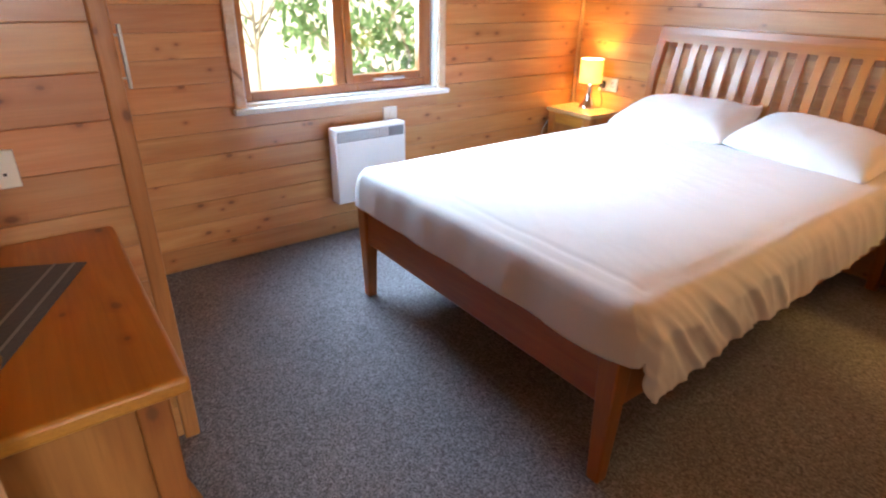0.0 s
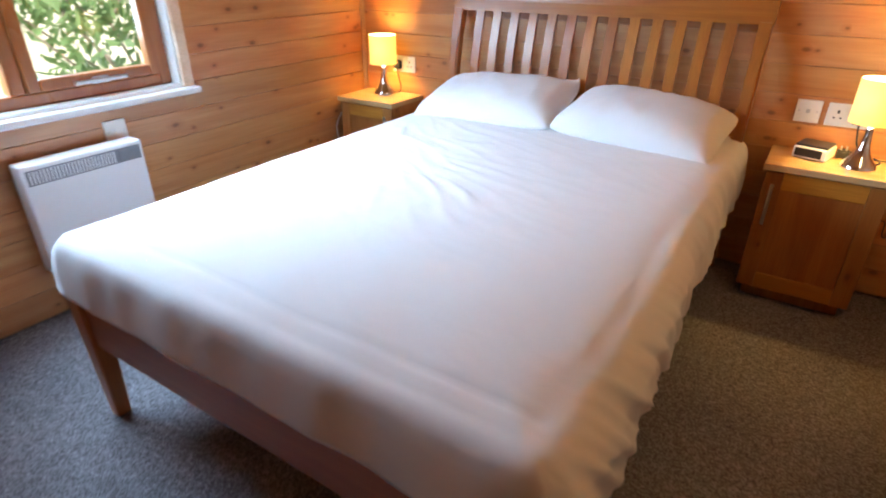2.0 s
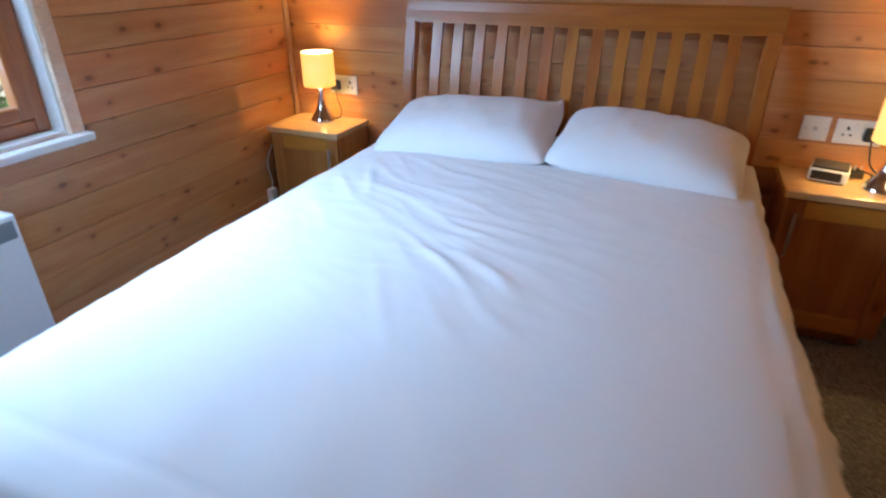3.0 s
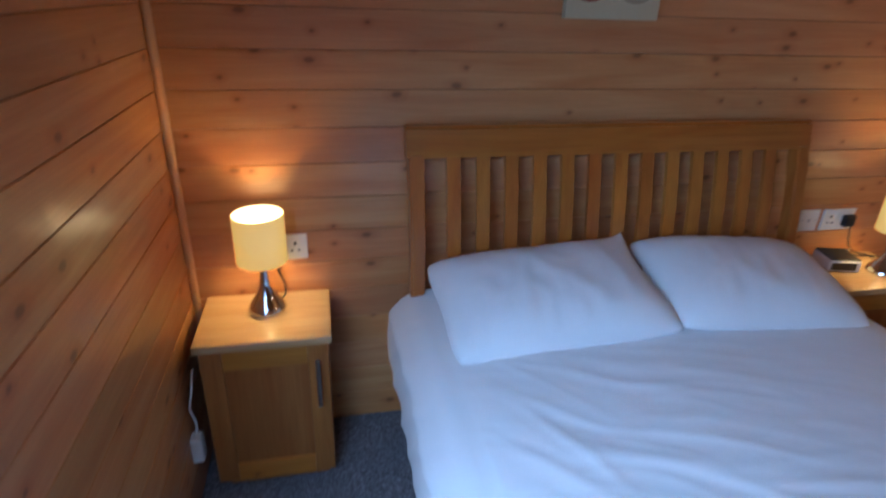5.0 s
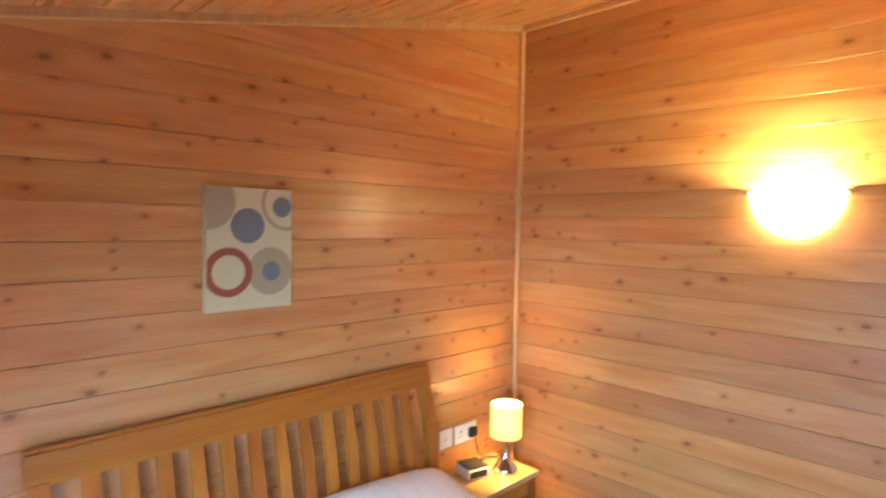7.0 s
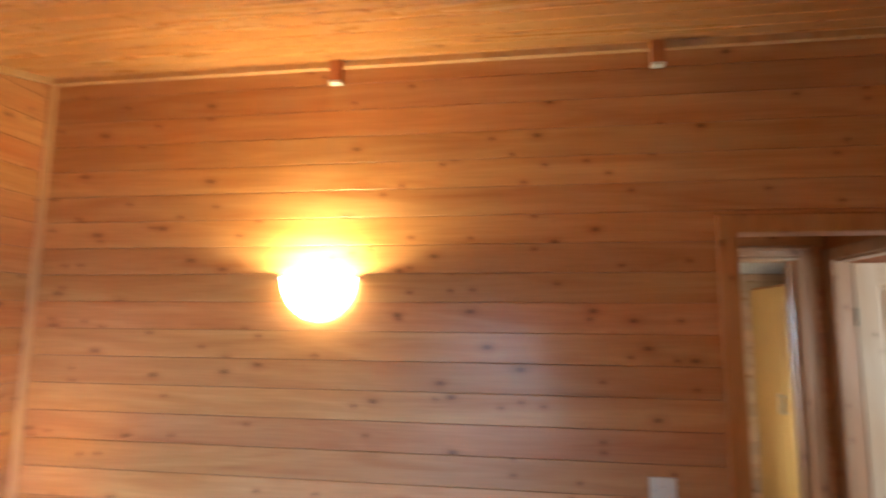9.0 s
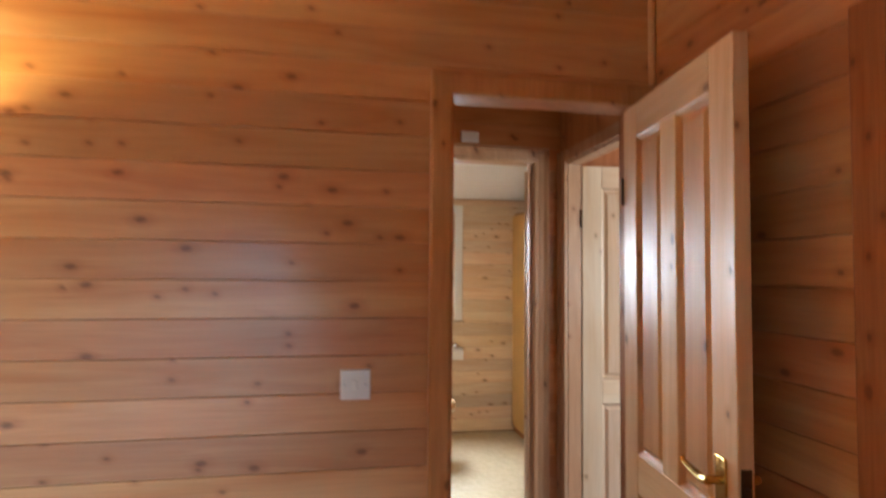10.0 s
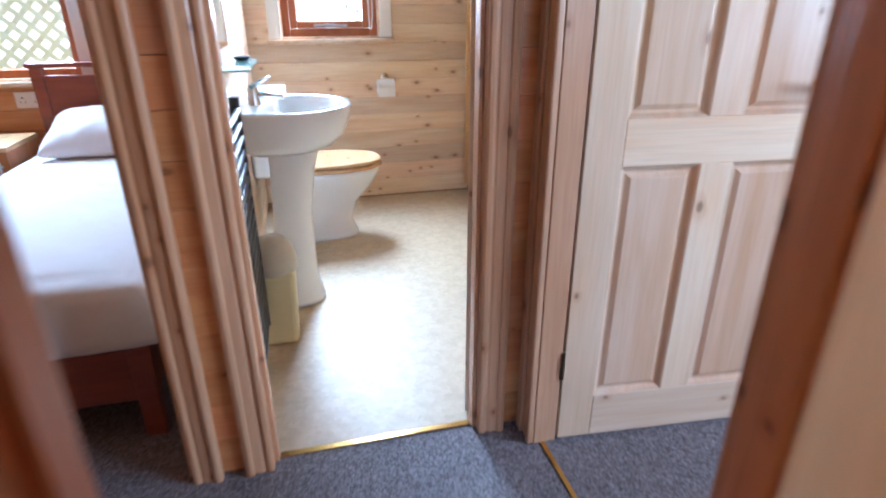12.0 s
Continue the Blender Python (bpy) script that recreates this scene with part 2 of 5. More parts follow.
def leaf_material(name, a, c):
    m, n, l, b = material(name)
    geo = n.new("ShaderNodeNewGeometry")
    mix = n.new("ShaderNodeMix")
    mix.data_type = "RGBA"
    mix.inputs[6].default_value, mix.inputs[7].default_value = (*a, 1), (*c, 1)
    l.new(geo.outputs["Random Per Island"], mix.inputs[0])
    l.new(mix.outputs[2], b.inputs["Base Color"])
    b.inputs["Roughness"].default_value = 0.55
    b.inputs["Transmission Weight"].default_value = 0.0
    tl, add = n.new("ShaderNodeBsdfTranslucent"), n.new("ShaderNodeMixShader")
    add.inputs[0].default_value = 0.45
    l.new(mix.outputs[2], tl.inputs["Color"])
    l.new(b.outputs[0], add.inputs[1])
    l.new(tl.outputs[0], add.inputs[2])
    l.new(add.outputs[0], n["Material Output"].inputs[0])
    return m


def glass_material():
    m = bpy.data.materials.new("window_glass")
    m.use_nodes = True
    n, l = m.node_tree.nodes, m.node_tree.links
    out = n["Material Output"]
    n.remove(n["Principled BSDF"])
    tr, gl, mx, fr = n.new("ShaderNodeBsdfTransparent"), n.new("ShaderNodeBsdfGlossy"), n.new("ShaderNodeMixShader"), n.new("ShaderNodeFresnel")
    gl.inputs["Roughness"].default_value = 0.02
    l.new(fr.outputs[0], mx.inputs[0])
    l.new(tr.outputs[0], mx.inputs[1])
    l.new(gl.outputs[0], mx.inputs[2])
    l.new(mx.outputs[0], out.inputs[0])
    return m


PINE = wood("pine_boards", (0.66, 0.335, 0.142), (0.54, 0.222, 0.075), knots=0.85, spread=0.5, rough=0.36, coat=0.28, grain=0.24)
PINE_UP = wood("pine_trim_upright", (0.55, 0.235, 0.085), (0.41, 0.145, 0.042), along="Z", spread=0.4, rough=0.36)
CORNER = wood("pine_corner_bead", (0.74, 0.46, 0.24), (0.64, 0.36, 0.17), along="Z", knots=0, spread=0.3, rough=0.4)
CASING = wood("pine_moulded_casing", (0.67, 0.42, 0.245), (0.55, 0.31, 0.16), along="Z", knots=0.8, spread=0.25, rough=0.34, coat=0.3)
CASING_FLAT = wood("pine_flat_casing", (0.64, 0.32, 0.125), (0.53, 0.235, 0.075), along="Z", knots=1.1, spread=0.2, rough=0.34)
PINE_PALE = wood("pine_pale_upright", (0.84, 0.69, 0.51), (0.77, 0.58, 0.39), along="Z", knots=0.7, spread=0.3, rough=0.33, coat=0.12, grain=0.22)
PINE_PALE_X = wood("pine_pale_level", (0.84, 0.69, 0.51), (0.77, 0.58, 0.39), along="X", knots=0.7, spread=0.3, rough=0.33, coat=0.12, grain=0.22)
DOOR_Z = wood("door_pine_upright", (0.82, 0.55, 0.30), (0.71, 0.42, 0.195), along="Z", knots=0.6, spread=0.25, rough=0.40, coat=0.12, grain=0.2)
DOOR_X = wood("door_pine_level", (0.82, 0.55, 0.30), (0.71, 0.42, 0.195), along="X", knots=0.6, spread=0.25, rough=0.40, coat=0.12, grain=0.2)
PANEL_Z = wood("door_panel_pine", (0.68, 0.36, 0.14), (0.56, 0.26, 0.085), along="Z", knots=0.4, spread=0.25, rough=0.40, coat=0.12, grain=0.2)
PANEL_PALE = wood("pale_door_panel_pine", (0.76, 0.58, 0.42), (0.66, 0.46, 0.29), along="Z", knots=0.4, spread=0.25, rough=0.33, coat=0.1, grain=0.22)
PINE_LIME = wood("pine_limed_boards", (0.82, 0.67, 0.50), (0.74, 0.55, 0.37), spread=0.6, rough=0.4)
PINE_CEIL = wood("pine_ceiling_boards", (0.64, 0.34, 0.14), (0.53, 0.24, 0.08), along="Y", spread=0.0, rough=0.27, grain=0.07)
OAK_X = wood("oak_level", (0.46, 0.165, 0.030), (0.35, 0.10, 0.016), along="X", knots=0, rough=0.3, spread=0.3, coat=0.14)
OAK_Y = wood("oak_side", (0.40, 0.15, 0.04), (0.30, 0.095, 0.022), along="Y", knots=0, rough=0.3, spread=0.3, coat=0.14)
OAK_Z = wood("oak_upright", (0.46, 0.165, 0.030), (0.35, 0.10, 0.016), along="Z", knots=0, rough=0.3, spread=0.3, coat=0.14)
# uprights darker than level parts: the desk side's shade is in their colour
FURN = wood("pine_furniture_upright_shaded", (0.43, 0.165, 0.04), (0.33, 0.11, 0.023), along="Z", knots=0.8, rough=0.44, spread=0.25, coat=0.0)
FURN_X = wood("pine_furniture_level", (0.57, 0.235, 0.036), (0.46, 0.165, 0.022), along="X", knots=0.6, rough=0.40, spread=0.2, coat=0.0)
TOPWOOD = wood("bedside_top", (0.70, 0.48, 0.26), (0.60, 0.38, 0.18), along="X", knots=0.6, rough=0.2, spread=0.15, coat=0.5)
REDWOOD = wood("mahogany_window", (0.45, 0.16, 0.045), (0.34, 0.10, 0.025), along="Z", knots=0, rough=0.28, spread=0.2, coat=0.3)
DARKRED = wood("mahogany_bed", (0.26, 0.065, 0.03), (0.18, 0.04, 0.02), along="Y", knots=0, rough=0.3, spread=0.2, coat=0.3)
WHITE_PAINT = plain("white_paint", (0.80, 0.79, 0.76), 0.4, vary=0.03, bump=0.05)
WHITE_BOARD = plain("white_ceiling_boards", (0.80, 0.78, 0.75), 0.5, vary=0.05, bump=0.1)
PLASTIC = plain("white_plastic", (0.80, 0.77, 0.70), 0.3, vary=0.02)
ENAMEL = plain("white_enamel", (0.80, 0.81, 0.82), 0.35, vary=0.02)
GREY = plain("grey_grille", (0.20, 0.21, 0.23), 0.5, vary=0.1)
BLACK = plain("black_plastic", (0.018, 0.017, 0.018), 0.35, vary=0.1)
CHROME = plain("chrome", (0.72, 0.72, 0.73), 0.10, 1.0, vary=0.02)
STEEL = plain("brushed_steel", (0.55, 0.54, 0.52), 0.28, 1.0, vary=0.05)
BRASS = plain("brass", (0.62, 0.40, 0.13), 0.22, 1.0, vary=0.05)
BRONZE = plain("dark_bronze", (0.10, 0.055, 0.028), 0.4, 0.7, vary=0.15)
GUNMETAL = plain("gunmetal", (0.05, 0.05, 0.055), 0.3, 0.6, vary=0.05)
CERAMIC = plain("ceramic", (0.84, 0.84, 0.83), 0.08, vary=0.01, coat=0.12)
CREAM = plain("cream_plastic", (0.74, 0.66, 0.38), 0.4, vary=0.03)
LINEN = cloth("white_bed_linen", (0.72, 0.715, 0.725), bump=0.18)
GREYCLOTH = cloth("grey_runner_cloth", (0.055, 0.055, 0.062), bump=0.2, scale=60)
STRIPE = cloth("pale_stripe_cloth", (0.24, 0.235, 0.24), bump=0.1, scale=60)
PAPER = cloth("tissue_paper", (0.84, 0.83, 0.81), bump=0.15, scale=30)
BLUE = leaf_material("blue_blind_fabric", (0.05, 0.36, 0.72), (0.06, 0.38, 0.75))
CARPET = carpet_material()
VINYL = vinyl_material()
GLASS = glass_material()
MIRROR = plain("mirror_silver", (0.9, 0.9, 0.9), 0.02, 1.0, vary=0.0)
SHADE = glow("lit_lamp_shade", (1.0, 0.58, 0.10), 0.75, (0.80, 0.62, 0.32))
SHADE_IN = glow("lit_shade_lining", (1.0, 0.80, 0.40), 2.2)
BOWL = glow("lit_glass_bowl", (1.0, 0.84, 0.48), 8.0)
CANVAS = cloth("cream_canvas", (0.56, 0.47, 0.29), bump=0.1, scale=80)
TAN = cloth("tan_paint", (0.36, 0.28, 0.17), bump=0.1, scale=80)
RUST = cloth("rust_paint", (0.30, 0.07, 0.035), bump=0.1, scale=80)
SLATE = cloth("slate_blue_paint", (0.165, 0.17, 0.175), bump=0.1, scale=80)
STEELBLUE = cloth("steel_blue_paint", (0.14, 0.175, 0.20), bump=0.1, scale=80)
LEAF = leaf_material("leaves", (0.10, 0.20, 0.07), (0.18, 0.32, 0.14))
BARK = plain("bark", (0.24, 0.21, 0.16), 0.9, vary=0.4, scale=25, bump=0.6)
GRASS = plain("meadow", (0.52, 0.52, 0.38), 0.95, vary=0.35, scale=1.5, bump=0.3)
LATTICE = plain("pale_painted_lattice", (0.58, 0.60, 0.40), 0.7, vary=0.1)
BRICKISH = plain("outside_wall_boards", (0.35, 0.20, 0.10), 0.7, vary=0.2, scale=8)

# ---------------------------------------------------------------- mesh helpers


def box(bm, lo, hi, bevel=0.0, seg=2, taper=1.0, m=None):
    """A box from lo to hi; taper shrinks its bottom end. Returns its vertices."""
    c = [(lo[k] + hi[k]) / 2 for k in range(3)]
    h = [abs(hi[k] - lo[k]) / 2 for k in range(3)]
    vs = []
    for z in (-1, 1):
        f = taper if z < 0 else 1.0
        for x, y in ((-1, -1), (1, -1), (1, 1), (-1, 1)):
            vs.append(bm.verts.new((c[0] + x * h[0] * f, c[1] + y * h[1] * f, c[2] + z * h[2])))
    faces = [bm.faces.new([vs[k] for k in q]) for q in ((3, 2, 1, 0), (4, 5, 6, 7), (0, 1, 5, 4), (1, 2, 6, 5), (2, 3, 7, 6), (3, 0, 4, 7))]
    if bevel:
        edges = list({e for f in faces for e in f.edges})
        got = bmesh.ops.bevel(bm, geom=edges, offset=min(bevel, 0.45 * 2 * min(h)), segments=seg, affect="EDGES", profile=0.5)
        vs = list({v for f in got["faces"] for v in f.verts} | {v for v in vs if v.is_valid})
    if m is not None:
        bmesh.ops.transform(bm, matrix=m, verts=vs)
    return vs


def lathe(bm, rows, seg=32, at=(0, 0, 0), sx=1.0, sy=1.0, cap=True):
    rings = []
    for r, z in rows:
        rings.append([bm.verts.new((at[0] + sx * r * math.cos(2 * math.pi * k / seg), at[1] + sy * r * math.sin(2 * math.pi * k / seg), at[2] + z)) for k in range(seg)])
    for a, b in zip(rings, rings[1:]):
        for k in range(seg):
            bm.faces.new((a[k], a[(k + 1) % seg], b[(k + 1) % seg], b[k]))
    if cap:
        bm.faces.new(rings[0][::-1])
        bm.faces.new(rings[-1])
    return rings


def rod(bm, a, b, r, seg=12, r2=None):
    a, b = Vector(a), Vector(b)
    q = (b - a).to_track_quat("Z", "Y")
    rings = []
    for p, rr in ((a, r), (b, r2 or r)):
        rings.append([bm.verts.new(p + q @ Vector((rr * math.cos(2 * math.pi * k / seg), rr * math.sin(2 * math.pi * k / seg), 0))) for k in range(seg)])
    for k in range(seg):
        bm.faces.new((rings[0][k], rings[0][(k + 1) % seg], rings[1][(k + 1) % seg], rings[1][k]))
    bm.faces.new(rings[0][::-1])
    bm.faces.new(rings[1])


def done(name, bm, mat, parent=None, m=None, smooth=False, label=""):
    bmesh.ops.recalc_face_normals(bm, faces=bm.faces[:])
    me = bpy.data.meshes.new(name)
    bm.to_mesh(me)
    bm.free()
    me.materials.append(mat)
    if smooth:
        for p in me.polygons:
            p.use_smooth = True
    ob = new(name, me)
    if parent is not None:
        ob.parent = parent
    if m is not None:
        ob.matrix_basis = m
    if label:
        tagged(ob, label)
    return ob


def boxes(name, rows, mat, parent=None, bevel=0.003, m=None, label="", smooth=False):
    if parent is not None:
        for lo, hi in rows:
            bm = bmesh.new()
            box(bm, lo, hi, bevel)
            ob = done(name, bm, mat, parent, m, smooth, label)
        return ob
    bm = bmesh.new()
    for lo, hi in rows:
        box(bm, lo, hi, bevel)
    return done(name, bm, mat, parent, m, smooth, label)


def thing(name, label, category, m=None, group=""):
    e = new(name)
    e.empty_display_size = 0.1
    if m is not None:
        e.matrix_basis = m
    return tagged(e, label, category, group, "")


def cable(name, points, r, mat, parent=None, label=""):
    cu = bpy.data.curves.new(name, "CURVE")
    cu.dimensions, cu.bevel_depth, cu.bevel_resolution = "3D", r, 2
    s = cu.splines.new("BEZIER")
    s.bezier_points.add(len(points) - 1)
    for p, co in zip(s.bezier_points, points):
        p.co, p.handle_left_type, p.handle_right_type = co, "AUTO", "AUTO"
    cu.materials.append(mat)
    ob = new(name, cu)
    if parent is not None:
        ob.parent = parent
    if label:
        tagged(ob, label)
    return ob


# ---------------------------------------------------------------- the rooms
W, D = 2.755, -3.43          # bedroom: east and south walls
HALL_E = 3.745               # hall side of the wall to the bathroom
BX = 6.13                    # far outer wall
BATH_N, BATH_S = -2.69, -4.5
ROW, ROW0 = 0.1085, 0.0115
PLANK = 0.014


def roof(x):
    """Height of the sloping ceilings."""
    return 2.07 + 0.2325 * x if x < 2.80 else 2.721 - 0.175 * (x - 2.80)


def clip(poly, slope, inter):
    """Keep the part of a polygon of (u, z) under z = inter + slope * u."""
    out = []
    for (u0, z0), (u1, z1) in zip(poly, poly[1:] + poly[:1]):
        d0, d1 = z0 - inter - slope * u0, z1 - inter - slope * u1
        if d0 <= 0:
            out.append((u0, z0))
        if d0 * d1 < 0:
            f = d0 / (d0 - d1)
            out.append((u0 + f * (u1 - u0), z0 + f * (z1 - z0)))
    return out


def plank_mesh(poly, z0, z1):
    """A board with chamfered long edges: local x along it, y into the wall, z up."""
    bev = 0.0019
    bm = bmesh.new()
    us = [u for u, _ in poly]
    c = (min(us) + max(us)) / 2
    layers = []
    for y, edge in ((PLANK, 0), (bev, 0), (0, bev)):
        layers.append([bm.verts.new((u - c, y, min(max(z, z0 + 0.0005 + edge), z1 - 0.0005 - edge) - z0)) for u, z in poly])
    for a, b in zip(layers, layers[1:]):
        for k in range(len(poly)):
            bm.faces.new((a[k], a[(k + 1) % len(poly)], b[(k + 1) % len(poly)], b[k]))
    bm.faces.new(layers[0])
    bm.faces.new(layers[-1][::-1])
    bmesh.ops.recalc_face_normals(bm, faces=bm.faces[:])
    me = bpy.data.meshes.new("plank")
    bm.to_mesh(me)
    bm.free()
    return me, c


def planking(parent, at, u0, u1, top, holes=(), slope=None, mat=None, start=0):
    """Board a wall. at(u) gives the pose of a board whose middle is at u. holes: (u0, u1, z0, z1)."""
    k = start
    while ROW0 + ROW * (k - 1) < top:
        za, zb = max(0.0, ROW0 + ROW * (k - 1)), min(top, ROW0 + ROW * k)
        k += 1
        if zb - za < 0.02:
            continue
        pieces = [(u0, u1, za, zb)]
        for h in holes:
            cut = []
            for a, b, lo, hi in pieces:
                if h[1] <= a or h[0] >= b or h[3] <= lo or h[2] >= hi:
                    cut.append((a, b, lo, hi))
                    continue
                if h[0] > a:
                    cut.append((a, h[0], lo, hi))
                if h[1] < b:
                    cut.append((h[1], b, lo, hi))
                if h[2] > lo + 0.012:
                    cut.append((max(a, h[0]), min(b, h[1]), lo, h[2]))
                if h[3] < hi - 0.012:
                    cut.append((max(a, h[0]), min(b, h[1]), h[3], hi))
            pieces = cut
        for a, b, lo, hi in pieces:
            if b - a < 0.012 or hi - lo < 0.012:
                continue
            poly = [(a, lo), (b, lo), (b, hi), (a, hi)]
            if slope:
                poly = clip(poly, *slope)
                if len(poly) < 3 or max(z for _, z in poly) - min(z for _, z in poly) < 0.012:
                    continue
            me, c = plank_mesh(poly, lo, hi)
            me.materials.append(mat or PINE)
            ob = new("plank", me)
            ob.parent = parent
            ob.matrix_basis = at(c) @ Matrix.Translation((0, 0, lo))


def solid(name, rows, mat, label, kind="structure"):
    return tagged(boxes(name, rows, mat, bevel=0), label, "", "", kind)


# floors
solid("floor", [((-0.1, -3.5, -0.12), (3.782, 0.1, 0.0)), ((-0.1, -6.0, -0.12), (3.782, -3.5, 0.0)), ((3.782, -2.60, -0.12), (BX, 0.1, 0.0))], CARPET, "grey flecked loop-pile carpet on the floor")
solid("floor_bathroom", [((3.782, BATH_S, -0.12), (BX, -2.60, 0.002))], VINYL, "mottled beige vinyl floor in the bathroom")


def sloped_ceiling(name, x0, x1, y0, y1, step, mat, label, thick=0.03):
    """Boards that run north to south with open V joints, in one mesh."""
    bm = bmesh.new()
    x = x0
    while x < x1 - 1e-6:
        xe = min(x + step, x1)
        prof = [(x, thick), (x, 0.005), (x + 0.005, 0.0), (xe - 0.005, 0.0), (xe, 0.005), (xe, thick)]
        ends = [[bm.verts.new((px, y, roof(px) + dz)) for px, dz in prof] for y in (y0, y1)]
        for k in range(len(prof)):
            bm.faces.new((ends[0][k], ends[0][(k + 1) % len(prof)], ends[1][(k + 1) % len(prof)], ends[1][k]))
        bm.faces.new(ends[0])
        bm.faces.new(ends[1][::-1])
        x = xe
    return tagged(done(name, bm, mat), label, "", "", "structure")


sloped_ceiling("ceiling", -0.1, W + 0.05, -3.5, 0.1, 0.108, PINE_CEIL, "sloping ceiling of varnished pine boards")
sloped_ceiling("ceiling_south_room", -0.1, W + 0.05, -6.0, -3.5, 0.108, PINE_CEIL, "pine boarded ceiling of the room beyond the hall")
sloped_ceiling("ceiling_hall", W + 0.05, HALL_E + 0.05, -6.0, 0.1, 0.108, PINE_CEIL, "pine boarded hall ceiling")
sloped_ceiling("ceiling_bathroom", HALL_E + 0.05, BX + 0.1, BATH_S - 0.1, BATH_N + 0.05, 0.11, WHITE_BOARD, "white painted sloping board ceiling")
sloped_ceiling("ceiling_second_bedroom", HALL_E + 0.05, BX + 0.1, BATH_N + 0.05, 0.1, 0.108, PINE_CEIL, "pine boarded ceiling of the second bedroom")

# wall cores (the boards stand in front of them)
WIN = (-2.30, -1.180, 0.757, 1.80)      # bedroom window: y0, y1, z0, z1
DOOR = (-3.362, -2.752, 0.0, 1.995)
t = PLANK


def core_ns(y0, y1, x0, x1):
    bm = bmesh.new()
    xs = [x0] + ([2.80] if x0 < 2.80 < x1 else []) + [x1]
    a = [bm.verts.new((x, y0, roof(x) + 0.015)) for x in xs]
    b = [bm.verts.new((x, y1, roof(x) + 0.015)) for x in xs]
    c = [bm.verts.new((x, y0, -0.1)) for x in xs]
    d = [bm.verts.new((x, y1, -0.1)) for x in xs]
    n = len(xs)
    for k in range(n - 1):
        bm.faces.new((a[k], a[k + 1], b[k + 1], b[k]))
        bm.faces.new((c[k], d[k], d[k + 1], c[k + 1]))
        bm.faces.new((a[k], c[k], c[k + 1], a[k + 1]))
        bm.faces.new((b[k], b[k + 1], d[k + 1], d[k]))
    bm.faces.new((a[0], b[0], d[0], c[0]))
    bm.faces.new((a[-1], c[-1], d[-1], b[-1]))
    return bm


wall_north = tagged(done("wall_north", core_ns(t, 0.12, -0.12, BX + 0.1), BRICKISH), "north wall clad in varnished knotty pine boards", "", "", "structure")
wall_south = tagged(done("wall_south", core_ns(D - 0.12, D - t, -0.12, W + t), BRICKISH), "south wall clad in varnished knotty pine boards", "", "", "structure")
wall_west = solid("wall_west", [((-0.12, D - t, -0.1), (-t, WIN[0], 2.06)), ((-0.12, WIN[1], -0.1), (-t, t, 2.06)),
                               ((-0.12, WIN[0], -0.1), (-t, WIN[1], WIN[2])), ((-0.12, WIN[0], WIN[3]), (-t, WIN[1], 2.06))], BRICKISH,
                  "west wall of knotty pine boards with a window")
wall_east = solid("wall_east", [((W + t, DOOR[1], -0.1), (W + 0.085, 0.0, 2.72)), ((W + t, D - 0.12, -0.1), (W + 0.085, DOOR[0], 2.72)),
                               ((W + t, DOOR[0], DOOR[3]), (W + 0.085, DOOR[1], 2.72))], PINE, "east wall of knotty pine boards with a doorway")

planking(wall_north, lambda u: pose(u, 0, 0), 0.0, W, 2.72, slope=(0.2325, 2.07 - 0.002))
planking(wall_south, lambda u: pose(W - u, D, 0, 0, 0, 180), 0.0, W, 2.72, slope=(-0.2325, 2.07 + 0.2325 * W - 0.002))
planking(wall_west, lambda u: pose(0, u, 0, 0, 0, 90), D, 0.0, 2.07, holes=[WIN])
planking(wall_east, lambda u: pose(W, u, 0, 0, 0, -90), D, 0.0, 2.705, holes=[DOOR])

# corner beads and ceiling beads
boxes("trim", [((0, -0.022, 0), (0.022, 0, 2.07)), ((W - 0.024, -0.024, 0), (W, 0, 2.70)), ((W - 0.022, D, 2.06), (W, D + 0.022, 2.70)), ((0, D, 0), (0.022, D + 0.022, 2.07))], CORNER, bevel=0.008)
tagged(bpy.data.objects["trim"], "pine beads in the corners of the room", "", "", "structure")
bm = bmesh.new()
box(bm, (W - 0.024, D, 2.676), (W, 0, 2.716), 0.005)
for y in (-0.022, D):
    vs = box(bm, (0, y, -0.028), (W, y + 0.022, 0.004), 0.005)
    for v in vs:
        v.co.z += roof(v.co.x)
tagged(done("trim", bm, CORNER), "pine beads along the ceiling", "", "", "structure")


# ---------------------------------------------------------------- bedroom window
def frame_bars(bm, y0, y1, z0, z1, x0, x1, w, bev=0.006):
    box(bm, (x0, y0, z0), (x1, y0 + w, z1), bev)
    box(bm, (x0, y1 - w, z0), (x1, y1, z1), bev)
    box(bm, (x0, y0 + w, z0), (x1, y1 - w, z0 + w), bev)
    box(bm, (x0, y0 + w, z1 - w), (x1, y1 - w, z1), bev)


